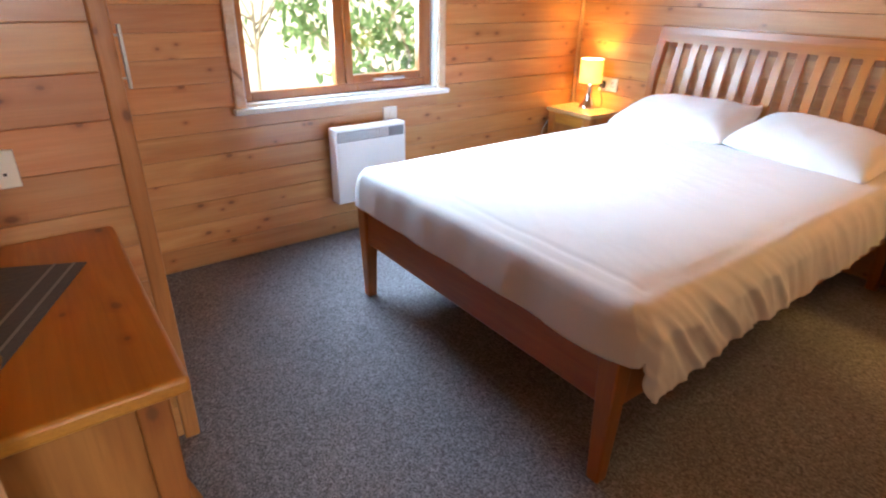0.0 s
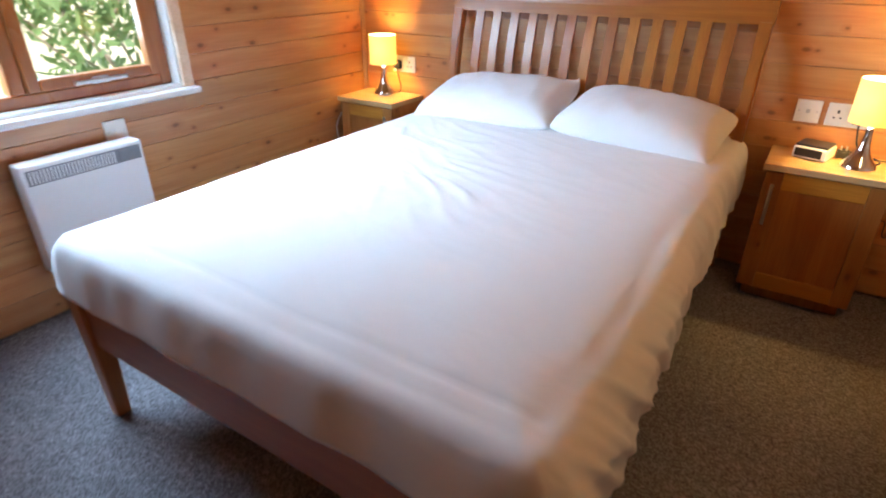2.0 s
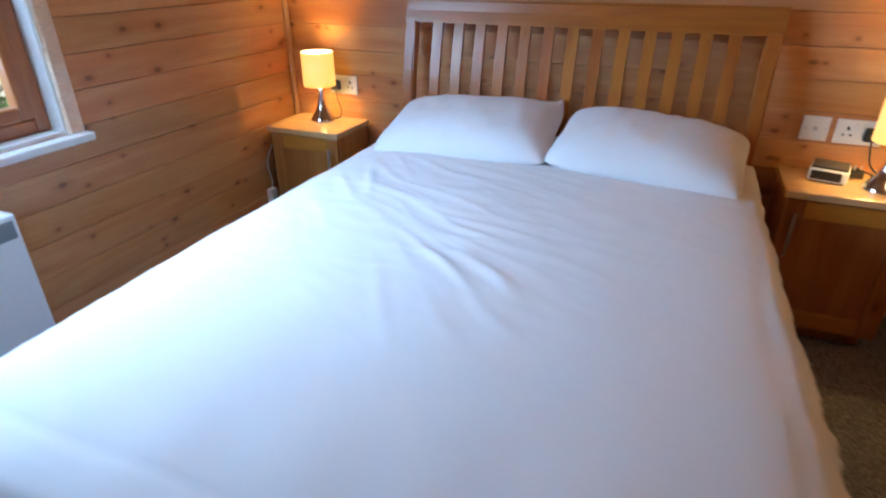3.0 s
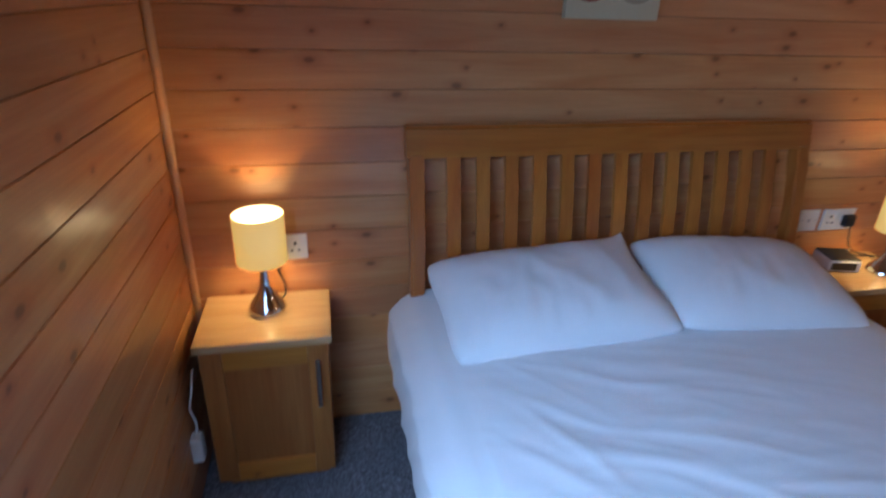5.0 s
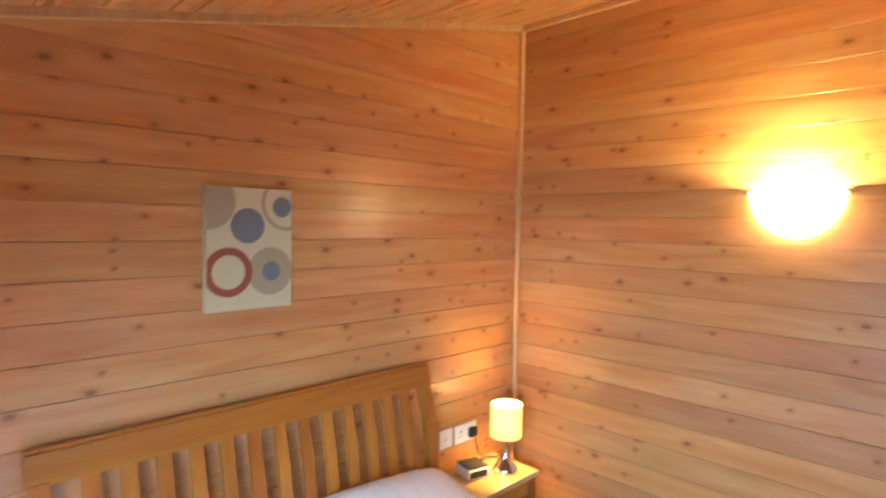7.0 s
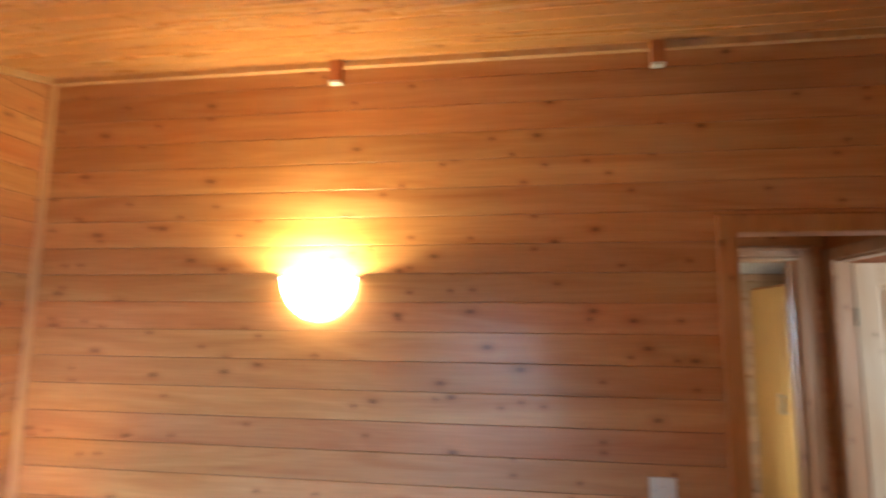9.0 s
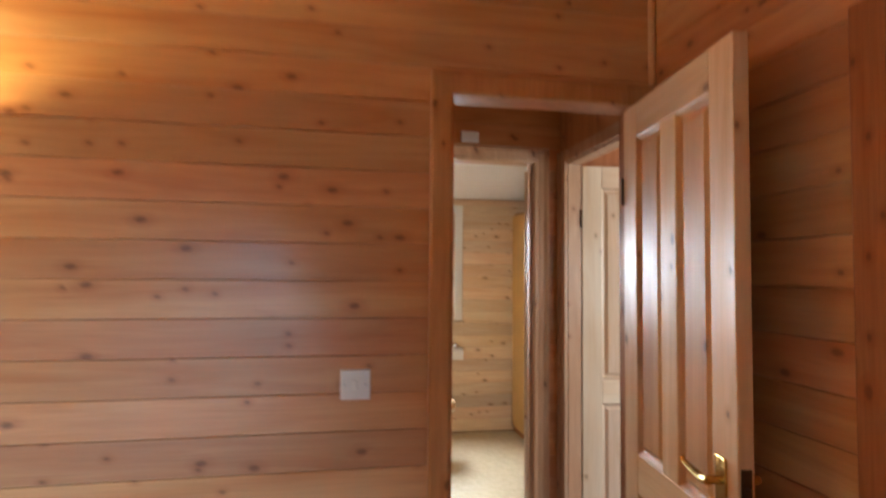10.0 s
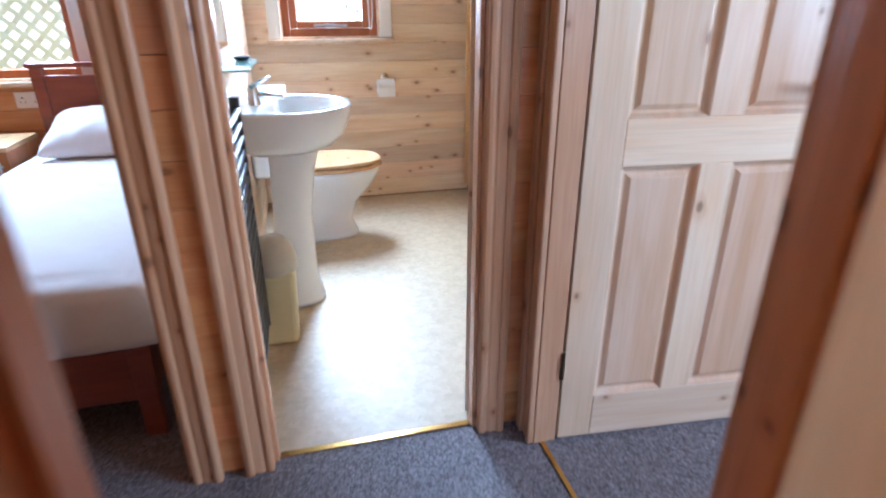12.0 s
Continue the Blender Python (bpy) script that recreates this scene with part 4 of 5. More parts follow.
def duvet(name, x0, x1, y_foot, y_head, top, left, right, foot, label, nx=190, ny=210, loose=1.0):
    """A cover laid over a mattress: flat on top, hanging at both sides and the foot, with folds."""
    bm = bmesh.new()
    width, length = x1 - x0, y_head - y_foot
    r = 0.040
    grid = []
    for j in range(ny + 1):
        b = -foot + (length + foot) * j / ny          # distance from the foot edge, negative: hangs
        row = []
        for i in range(nx + 1):
            a = -left + (left + width + right) * i / nx
            da = max(0.0, -a, a - width)
            db = max(0.0, -b)
            # sag of the hems
            drop = max(da, db) - 0.12 * min(da, db)
            hang = drop
            x = x0 + min(max(a, 0), width)
            y = y_foot + max(b, 0)
            sx = -1 if a < 0 else (1 if a > width else 0)
            # rounded shoulder, then straight down
            if hang > 0:
                if hang < r * 1.57:
                    th = hang / r
                    outw, down = r * math.sin(th), r * (1 - math.cos(th))
                else:
                    outw, down = r + 0.01 * math.sin((hang - r) * 9), r + hang - r * 1.57
            else:
                outw, down = 0, 0
            tot = da + db if da + db else 1.0
            x += sx * outw * (da / tot if tot else 0)
            y -= outw * (db / tot if tot else 0)
            z = top - down
            # soft plumpness and folds
            u, v = x - x0, y - y_foot
            edge = min(min(max(a, 0), max(width - a, 0)), max(b, 0))
            z += 0.018 * (1 - math.exp(-edge * 16))
            f = noise.noise(Vector((u * 1.6, v * 1.4, 3.1))) * 0.010
            # creases that run out of the middle towards the near side, and fine ones across
            cu, cv = u - 0.24, v - 1.06
            fan, rad = math.atan2(cv, cu), math.hypot(cu, cv)
            ring = math.exp(-((rad - 0.52) / 0.26) ** 2) * math.exp(-((fan + 0.50) / 0.50) ** 2)
            bend = 1.4 * noise.noise(Vector((u * 3.5, v * 3.5, 2.0)))
            fold = 0.5 + 0.5 * math.sin(fan * 42 + 3 * bend)
            keep = max(0.0, 0.45 + 1.3 * noise.noise(Vector((fan * 7, rad * 4.5, 8.0))))
            f += loose * 0.0095 * fold ** 3 * keep * ring
            side = math.exp(-((u - 0.16) / 0.12) ** 2) * math.exp(-((v - 1.15) / 0.35) ** 2)
            f += loose * 0.009 * max(0.0, ridge(u * 9 + v * 7, v * 2.5, 4.0) - 0.45) * side
            # long shallow wrinkles that cross the bed towards its head
            patch = math.exp(-((u - 0.45) / 0.42) ** 2) * math.exp(-((v - 1.12) / 0.40) ** 2)
            lay = ridge(v * 8.5 + u * 2.6 + 0.5 * bend, u * 1.7 + 3.0, 6.0) - 0.45
            f += loose * 0.010 * max(0.0, lay) * patch
            lay = ridge(v * 17 + u * 7 + 0.8 * bend, u * 3.1 - v * 2.0, 9.0) - 0.5
            f += loose * 0.0045 * max(0.0, lay) * (0.25 + patch)
            f += 0.0025 * noise.noise(Vector((u * 9 + v * 5, v * 6 - u * 4, 1.0)))
            f -= 0.007 * math.exp(-((b - 0.055 - 0.008 * noise.noise(Vector((u * 3, 0, 4)))) / 0.007) ** 2)
            if hang == 0:
                z += f
            s = min(1.0, hang / 0.10)
            if da > 0:
                near = math.exp(-(max(0.0, v) / 0.80) ** 2)
                slant = y - 0.9 * hang
                wave = ridge(slant * 7.0, hang * 1.5, 2.0) * (0.45 + 0.5 * near)
                wave += near * (0.55 * max(0.0, ridge(slant * 17 + 0.6 * bend, hang * 2.2, 5.0)) ** 2 + 0.22 * ridge(slant * 34, hang * 3, 7.0))
                wave += 0.5 * noise.noise(Vector((y * 4, hang * 2, 3.0)))
                away = min(1.0, max(0.0, (v - 0.25) / 0.6))
                x += sx * s * ((0.025 if sx > 0 else 0.016) * wave + (0.010 + 0.022 * near if sx > 0 else 0.016 + 0.046 * loose * away))
                hem = ridge(y * 6, 1.0, 9.0) * 0.012 + noise.noise(Vector((y * 3, 1, 9))) * 0.018
                z += s * (0.010 * noise.noise(Vector((y * 5, 1, 9))) + hem * min(1.0, hang / 0.26))
            if db > 0:
                wave = math.sin(x * 17 + 2 * noise.noise(Vector((x * 3, 4, 5)))) * 0.4 + ridge(x * 6, hang * 2, 6.0) * 0.5
                y -= s * (0.006 * wave + 0.004)
                z += s * 0.012 * noise.noise(Vector((x * 4, 2, 4)))
            row.append(bm.verts.new((x, y, z)))
        grid.append(row)
    for j in range(ny):
        for i in range(nx):
            bm.faces.new((grid[j][i], grid[j][i + 1], grid[j + 1][i + 1], grid[j + 1][i]))
    ob = done(name, bm, LINEN, smooth=True)
    mod = ob.modifiers.new("thickness", "SOLIDIFY")
    mod.thickness, mod.offset = 0.014, -1
    return tagged(ob, label, "duvet")


duvet("duvet", BX0 + 0.045, BX1 - 0.030, BY + 0.045, -0.13, 0.600, 0.30, 0.282, 0.190, "white cotton duvet with soft creases on the bed")


def pillow(name, m, w, d, h, label, seed, peak=0.0):
    bm = bmesh.new()
    nx, ny = 44, 32
    sheets = []
    for side in (1, -1):
        grid = []
        for j in range(ny + 1):
            row = []
            for i in range(nx + 1):
                u, v = -1 + 2 * i / nx, -1 + 2 * j / ny
                body = max(0.0, (1 - abs(u) ** 3.0) * (1 - abs(v) ** 3.0)) ** 0.62
                # edges draw in between the corners
                px = u * w / 2 * (1 - 0.07 * (1 - v * v))
                py = v * d / 2 * (1 - 0.06 * (1 - u * u))
                pull = 1 - 0.09 * (u * v) ** 4
                px, py = px * pull, py * pull
                wr = noise.noise(Vector((px * 5 + seed, py * 5, side))) * 0.009 + 0.006 * ridge(px * 7 + seed, py * 3 + px * 4, side * 2.0) * body + 0.006 * ridge(px * 15 + seed, py * 9 - px * 6, side * 3.0)
                z = side * (h / 2 * body * (0.72 if side < 0 else 1.1)) + wr * body + peak * max(0.0, u) ** 4 * max(0.0, v) ** 3
                row.append(bm.verts.new((px, py, z + 0.004 * side)))
            grid.append(row)
        sheets.append(grid)
        for j in range(ny):
            for i in range(nx):
                bm.faces.new((grid[j][i], grid[j][i + 1], grid[j + 1][i + 1], grid[j + 1][i]))
    a, b = sheets
    rim = [(0, i) for i in range(nx)] + [(j, nx) for j in range(ny)] + [(ny, i) for i in range(nx, 0, -1)] + [(j, 0) for j in range(ny, 0, -1)]
    for k in range(len(rim)):
        p, q = rim[k], rim[(k + 1) % len(rim)]
        bm.faces.new((a[p[0]][p[1]], a[q[0]][q[1]], b[q[0]][q[1]], b[p[0]][p[1]]))
    ob = done(name, bm, LINEN, None, m, smooth=True)
    return tagged(ob, label, "pillow", "pillows on the double bed")


pillow("pillow", pose(1.055, -0.345, 0.668, 13, -2, 2), 0.70, 0.43, 0.165, "plump white cotton pillow leaning on the headboard", 1.0, 0.05)
pillow("pillow", pose(1.705, -0.345, 0.664, 12, 3, -4), 0.66, 0.43, 0.165, "plump white cotton pillow with a tucked open end", 6.0)


# ---------------------------------------------------------------- bedside cabinets and lamps
def bedside(m, width, depth, label, hinge):
    c = thing("bedside_cabinet", label, "bedside cabinet", m, "bedside cabinets")
    w = width / 2
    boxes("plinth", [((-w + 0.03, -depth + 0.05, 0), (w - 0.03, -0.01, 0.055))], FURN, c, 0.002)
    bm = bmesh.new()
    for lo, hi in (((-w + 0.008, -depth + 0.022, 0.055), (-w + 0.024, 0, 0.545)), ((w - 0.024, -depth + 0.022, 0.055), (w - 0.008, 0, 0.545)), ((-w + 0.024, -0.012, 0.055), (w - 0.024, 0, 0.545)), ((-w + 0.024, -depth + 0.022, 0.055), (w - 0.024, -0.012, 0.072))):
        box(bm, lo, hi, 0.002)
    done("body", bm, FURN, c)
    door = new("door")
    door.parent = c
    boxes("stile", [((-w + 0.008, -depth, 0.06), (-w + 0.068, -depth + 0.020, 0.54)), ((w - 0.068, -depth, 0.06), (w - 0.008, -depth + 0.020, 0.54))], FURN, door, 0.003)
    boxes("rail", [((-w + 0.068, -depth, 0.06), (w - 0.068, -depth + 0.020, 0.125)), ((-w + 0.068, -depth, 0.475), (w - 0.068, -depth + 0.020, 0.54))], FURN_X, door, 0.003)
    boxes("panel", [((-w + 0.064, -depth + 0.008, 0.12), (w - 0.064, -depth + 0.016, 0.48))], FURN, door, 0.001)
    hx = (w - 0.04) * hinge
    bm = bmesh.new()
    rod(bm, (hx, -depth - 0.026, 0.34), (hx, -depth - 0.026, 0.50), 0.006)
    for z in (0.365, 0.475):
        rod(bm, (hx, -depth - 0.026, z), (hx, -depth + 0.001, z), 0.004)
    done("handle", bm, STEEL, door, label="brushed steel bar handle")
    boxes("top", [((-w - 0.004, -depth - 0.012, 0.545), (w + 0.004, 0, 0.571))], TOPWOOD, c, 0.004, label="pale polished wooden top")
    return c


bedside(pose(0.236, -0.018, 0), 0.37, 0.275, "pine bedside cabinet with a pale top", 1)
bedside(pose(2.36, -0.018, 0), 0.40, 0.275, "pine bedside cabinet holding a clock and a lamp", -1)


def table_lamp(m, label):
    c = thing("table_lamp", label, "table lamp", m, "bedside table lamps")
    bm = bmesh.new()
    lathe(bm, [(0.0545, 0.0), (0.057, 0.004), (0.056, 0.012), (0.050, 0.024), (0.038, 0.040), (0.026, 0.060), (0.018, 0.082), (0.0135, 0.108), (0.011, 0.14), (0.011, 0.160), (0.0, 0.161)], 36, cap=False)
    done("base", bm, CHROME, c, smooth=True, label="polished chrome trumpet base")
    bm = bmesh.new()
    lathe(bm, [(0.069, 0.165), (0.0725, 0.165), (0.0725, 0.312), (0.070, 0.312)], 40, cap=False)
    done("shade", bm, SHADE, c, smooth=True, label="glowing cream drum shade")
    bm = bmesh.new()
    lathe(bm, [(0.0702, 0.312), (0.0695, 0.311), (0.0688, 0.165)], 40, cap=False)
    done("lining", bm, SHADE_IN, c, smooth=True)
    bm = bmesh.new()
    lathe(bm, [(0.006, 0.160), (0.012, 0.164), (0.012, 0.190), (0.0, 0.191)], 16, cap=False)
    for k in range(3):
        a = k * 2.094
        rod(bm, (0.008 * math.cos(a), 0.008 * math.sin(a), 0.180), (0.069 * math.cos(a), 0.069 * math.sin(a), 0.172), 0.0013, 6)
    done("holder", bm, CHROME, c)
    return c


table_lamp(pose(0.238, -0.125, 0.571), "lit table lamp with cream drum shade")
table_lamp(pose(2.44, -0.20, 0.571, 0, 0, 40), "lit table lamp with cream drum shade")


def outlet(name, m, width, label, kind, plug=False):
    """A wall plate in local x-z, facing -y."""
    c = thing(name, label, "wall plate", m)
    w = width / 2
    boxes("plate", [((-w, -0.009, -0.043), (w, 0.0, 0.043))], PLASTIC, c, 0.003)
    if kind == "socket":
        bm = bmesh.new()
        for cx in ((-0.036, 0.036) if width > 0.1 else (0.0,)):
            box(bm, (cx - 0.004, -0.0102, 0.006), (cx + 0.004, -0.0088, 0.018))
            for sx in (-1, 1):
                box(bm, (cx + sx * 0.011 - 0.0035, -0.0102, -0.014), (cx + sx * 0.011 + 0.0035, -0.0088, -0.008))
        tagged(done("pin_holes", bm, BLACK, c), kind="stuff")
        bm = bmesh.new()
        for cx in ((-0.014, 0.014) if width > 0.1 else ()):
            box(bm, (cx - 0.006, -0.013, 0.012), (cx + 0.006, -0.0085, 0.030), 0.002)
        if width > 0.1:
            tagged(done("rocker", bm, PLASTIC, c), kind="stuff")
        else:
            bm.free()
    elif kind == "switch":
        bm = bmesh.new()
        box(bm, (-0.007, -0.014, -0.014), (0.007, -0.0085, 0.014), 0.002)
        tagged(done("rocker", bm, PLASTIC, c), kind="stuff")
        bm = bmesh.new()
        for sx in (-1, 1):
            rod(bm, (sx * 0.030, -0.0098, 0), (sx * 0.030, -0.008, 0), 0.0032, 10)
        tagged(done("screw", bm, STEEL, c), kind="stuff")
    elif kind == "outlet":
        bm = bmesh.new()
        for sx in (-1, 1):
            rod(bm, (sx * 0.030, -0.0098, 0), (sx * 0.030, -0.008, 0), 0.0032, 10)
        box(bm, (-0.007, -0.0105, -0.007), (0.007, -0.0085, 0.007), 0.001)
        tagged(done("screw", bm, STEEL, c), kind="stuff")
    if plug:
        bm = bmesh.new()
        box(bm, (-0.06, -0.035, -0.026), (-0.012, -0.009, 0.022) if plug < 0 else (-0.012, -0.009, 0.022), 0.008)
        if plug > 0:
            for v in bm.verts:
                v.co.x += 0.072
        done("plug", bm, BLACK, c)
    return c


outlet("wall_socket", pose(0.292, 0, 0.722), 0.146, "white double socket with a black plug beside the lamp", "socket", plug=-1)
outlet("wall_socket", pose(2.378, 0, 0.712), 0.146, "white double socket with a black plug above the cabinet", "socket", plug=1)
outlet("aerial_outlet", pose(2.243, 0, 0.714), 0.086, "white single wall outlet beside the socket", "outlet")
outlet("light_switch", pose(W, -2.477, 1.122, 0, 0, -90), 0.086, "white plastic light switch near the doorway", "switch")
outlet("fused_spur", pose(0, -1.505, 0.640, 0, 0, 90), 0.086, "white fused spur plate above the heater", "switch")

cable("lamp_cable", [(0.262, -0.072, 0.576), (0.285, -0.055, 0.576), (0.288, -0.040, 0.60), (0.272, -0.040, 0.66), (0.262, -0.034, 0.70)], 0.003, BLACK)
tagged(bpy.data.objects["lamp_cable"], "thin black lamp cable running to the socket", "cable")
cable("lamp_cable", [(2.47, -0.145, 0.576), (2.51, -0.09, 0.577), (2.44, -0.05, 0.60), (2.418, -0.04, 0.66), (2.415, -0.035, 0.70)], 0.003, BLACK)
tagged(bpy.data.objects["lamp_cable.001"], "thin black lamp cable running to the socket", "cable")
cable("trailing_cable", [(2.39, -0.05, 0.60), (2.46, -0.06, 0.577), (2.55, -0.10, 0.576), (2.585, -0.12, 0.54), (2.59, -0.11, 0.40), (2.60, -0.10, 0.30), (2.585, -0.09, 0.36), (2.58, -0.07, 0.30)], 0.0025, BLACK)
tagged(bpy.data.objects["trailing_cable"], "black cable trailing behind the bedside cabinet", "cable")

adapter = thing("plug_adapter", "white plug adapter with a lead low on the boards", "adapter", pose(0, -0.292, 0.17))
boxes("body", [((0.0, -0.022, 0.0), (0.034, 0.022, 0.088))], PLASTIC, adapter, 0.006)
cable("lead", [(0.018, 0.0, 0.08), (0.022, 0.004, 0.13), (0.014, 0.0, 0.19), (0.026, -0.01, 0.24), (0.03, 0.03, 0.30)], 0.003, PLASTIC, adapter)

clock = thing("clock_radio", "black and silver clock radio on the bedside cabinet", "clock radio", pose(2.30, -0.125, 0.571, 0, 0, -14))
bm = bmesh.new()
box(bm, (-0.058, -0.055, 0.003), (0.058, 0.055, 0.046), 0.006)
done("body", bm, ENAMEL, clock)
boxes("top", [((-0.054, -0.050, 0.046), (0.054, 0.054, 0.053))], BLACK, clock, 0.003)
boxes("display", [((-0.050, -0.0575, 0.010), (0.040, -0.0545, 0.040))], BLACK, clock, 0.001)
boxes("foot", [((-0.05, -0.045, 0.0), (-0.04, 0.045, 0.004)), ((0.04, -0.045, 0.0), (0.05, 0.045, 0.004))], BLACK, clock, 0.001)
charger = thing("mains_adapter", "black mains adapter with upright pins on the cabinet", "adapter", pose(2.392, -0.075, 0.571))
boxes("body", [((-0.02, -0.018, 0), (0.02, 0.018, 0.028))], BLACK, charger, 0.004)
boxes("pin", [((-0.012, -0.003, 0.026), (-0.006, 0.003, 0.044)), ((0.006, -0.003, 0.026), (0.012, 0.003, 0.044))], STEEL, charger, 0.001)

# ---------------------------------------------------------------- heater
heater = thing("panel_heater", "white electric panel heater fixed to the boards", "heater", pose(0, -1.685, 0.214))
boxes("body", [((0.026, -0.213, 0.0), (0.108, 0.213, 0.405))], ENAMEL, heater, 0.007)
boxes("back_box", [((0.0, -0.17, 0.04), (0.027, 0.17, 0.37))], GREY, heater, 0.002)
bm = bmesh.new()
box(bm, (0.1075, -0.20, 0.335), (0.110, 0.20, 0.388), 0.001)
done("grille", bm, GREY, heater, label="grey vent strip")
bm = bmesh.new()
for k in range(26):
    y = -0.192 + 0.0115 * k
    box(bm, (0.109, y, 0.340), (0.113, y + 0.0045, 0.384))
done("louvre", bm, ENAMEL, heater)
boxes("control", [((0.109, 0.115, 0.342), (0.114, 0.195, 0.382))], GREY, heater, 0.002)

# ---------------------------------------------------------------- picture
pic = thing("canvas_picture", "cream canvas print with tan, blue and rust circles", "picture", pose(1.14, -0.028, 1.41))
boxes("canvas", [((0, 0, 0), (0.297, 0.027, 0.40))], CANVAS, pic, 0.002)


def disc(name, u, v, r, mat, inner=0.0, y=-0.001):
    w, h = 0.297, 0.40
    bm = bmesh.new()
    n = 48
    cx, cz = u * w, h - v * h

    def ring(rad, yy):
        return [bm.verts.new((min(max(cx + rad * w * math.cos(2 * math.pi * k / n), 0.001), w - 0.001), yy, min(max(cz + rad * w * math.sin(2 * math.pi * k / n), 0.001), h - 0.001))) for k in range(n)]

    o, ob_ = ring(r, y), ring(r, 0.0005)
    for k in range(n):
        bm.faces.new((o[k], o[(k + 1) % n], ob_[(k + 1) % n], ob_[k]))
    if inner:
        i = ring(inner, y)
        for k in range(n):
            bm.faces.new((o[k], o[(k + 1) % n], i[(k + 1) % n], i[k]))
    else:
        bm.faces.new(o)
    bmesh.ops.remove_doubles(bm, verts=bm.verts[:], dist=1e-6)
    done(name, bm, mat, pic)


disc("circle", 0.02, 0.12, 0.30, TAN)
disc("circle", 0.46, 0.31, 0.195, SLATE, y=-0.0016)
disc("ring", 0.93, 0.12, 0.31, TAN, 0.27, y=-0.0012)
disc("circle", 0.87, 0.15, 0.115, SLATE, y=-0.0016)
disc("circle", 0.73, 0.69, 0.27, TAN, y=-0.0012)
disc("circle", 0.74, 0.69, 0.11, SLATE, y=-0.0018)
disc("circle", 0.75, 0.70, 0.06, STEELBLUE, y=-0.0024)
disc("ring", 0.24, 0.685, 0.27, RUST, 0.185, y=-0.0020)

# ---------------------------------------------------------------- wall light
wl_ = thing("wall_light", "lit half-bowl glass uplighter on the boards", "wall light", pose(W, -1.245, 1.84))
bm = bmesh.new()
rows, n = [], 28
for j in range(13):
    ph = -math.pi / 2 * (1 - j / 12)
    rows.append([bm.verts.new((-max(0.0, math.sin(math.pi * k / n)) * 0.105 * math.cos(ph) - 0.004, -0.148 * math.cos(math.pi * k / n) * math.cos(ph), 0.165 * math.sin(ph))) for k in range(n + 1)])
for a, b in zip(rows, rows[1:]):
    for k in range(n):
        bm.faces.new((a[k], a[k + 1], b[k + 1], b[k]))
bmesh.ops.remove_doubles(bm, verts=bm.verts[:], dist=1e-5)
bowl = done("bowl", bm, BOWL, wl_, smooth=True, label="frosted glass bowl glowing white")
for s in (-1, 1):
    bm = bmesh.new()
    lathe(bm, [(0.001, -0.012), (0.013, -0.008), (0.015, 0.0), (0.010, 0.009), (0.001, 0.012)], 16, at=(-0.012, s * 0.158, 0.0), cap=False)
    rod(bm, (0.0, s * 0.158, 0), (-0.022, s * 0.158, 0), 0.005)
    done("finial", bm, CHROME, wl_, smooth=True)
boxes("back_plate", [((-0.006, -0.05, -0.06), (0.0, 0.05, 0.03))], WHITE_PAINT, wl_, 0.002)

for y in (-1.297, -2.51):
    br = thing("ceiling_block", "small pine block with a white cap under the ceiling", "block", pose(W - 0.022, y, 2.60), "blocks under the ceiling")
    boxes("block", [((-0.034, -0.024, 0.012), (0.0, 0.024, 0.094))], PINE_UP, br, 0.003)
    boxes("cap", [((-0.034, -0.023, 0.0), (-0.001, 0.023, 0.0115))], WHITE_PAINT, br, 0.002)

# ---------------------------------------------------------------- built-in wardrobe and dressing table
WX, WY = 1.168, -2.945
wardrobe = solid("wall_wardrobe", [((0.0, D, 0), (WX - t, WY - t, 2.06))], PINE_UP, "built-in wardrobe clad in varnished pine boards")
planking(wardrobe, lambda u: pose(WX, u, 0, 0, 0, 90), D, WY - 0.03, 2.30)
planking(wardrobe, lambda u: pose(u, WY, 0, 0, 0, 180), 0.0, WX - 0.012, 2.06)
boxes("trim", [((WX - 0.012, WY - 0.034, 0.0), (WX + 0.012, WY + 0.010, 2.30))], PINE_UP, bevel=0.006)
tagged(bpy.data.objects["trim.002"], "pine corner trim of the wardrobe", "", "", "structure")


def bar_handle(m, label):
    c = thing("bar_handle", label, "handle", m)
    bm = bmesh.new()
    box(bm, (-0.010, -0.038, -0.075), (0.010, -0.030, 0.075), 0.002)
    done("grip", bm, STEEL, c)
    for z in (-0.05, 0.05):
        bm = bmesh.new()
        rod(bm, (0, 0, z), (0, -0.031, z), 0.003)
        done("pin", bm, STEEL, c)


bar_handle(pose(WX, -3.01, 0.40, 0, 0, 90), "pale metal bar handle on the boarded cupboard side")
bar_handle(pose(WX - 0.075, WY, 1.12, 0, 0, 180), "pale metal bar handle on the wardrobe front")

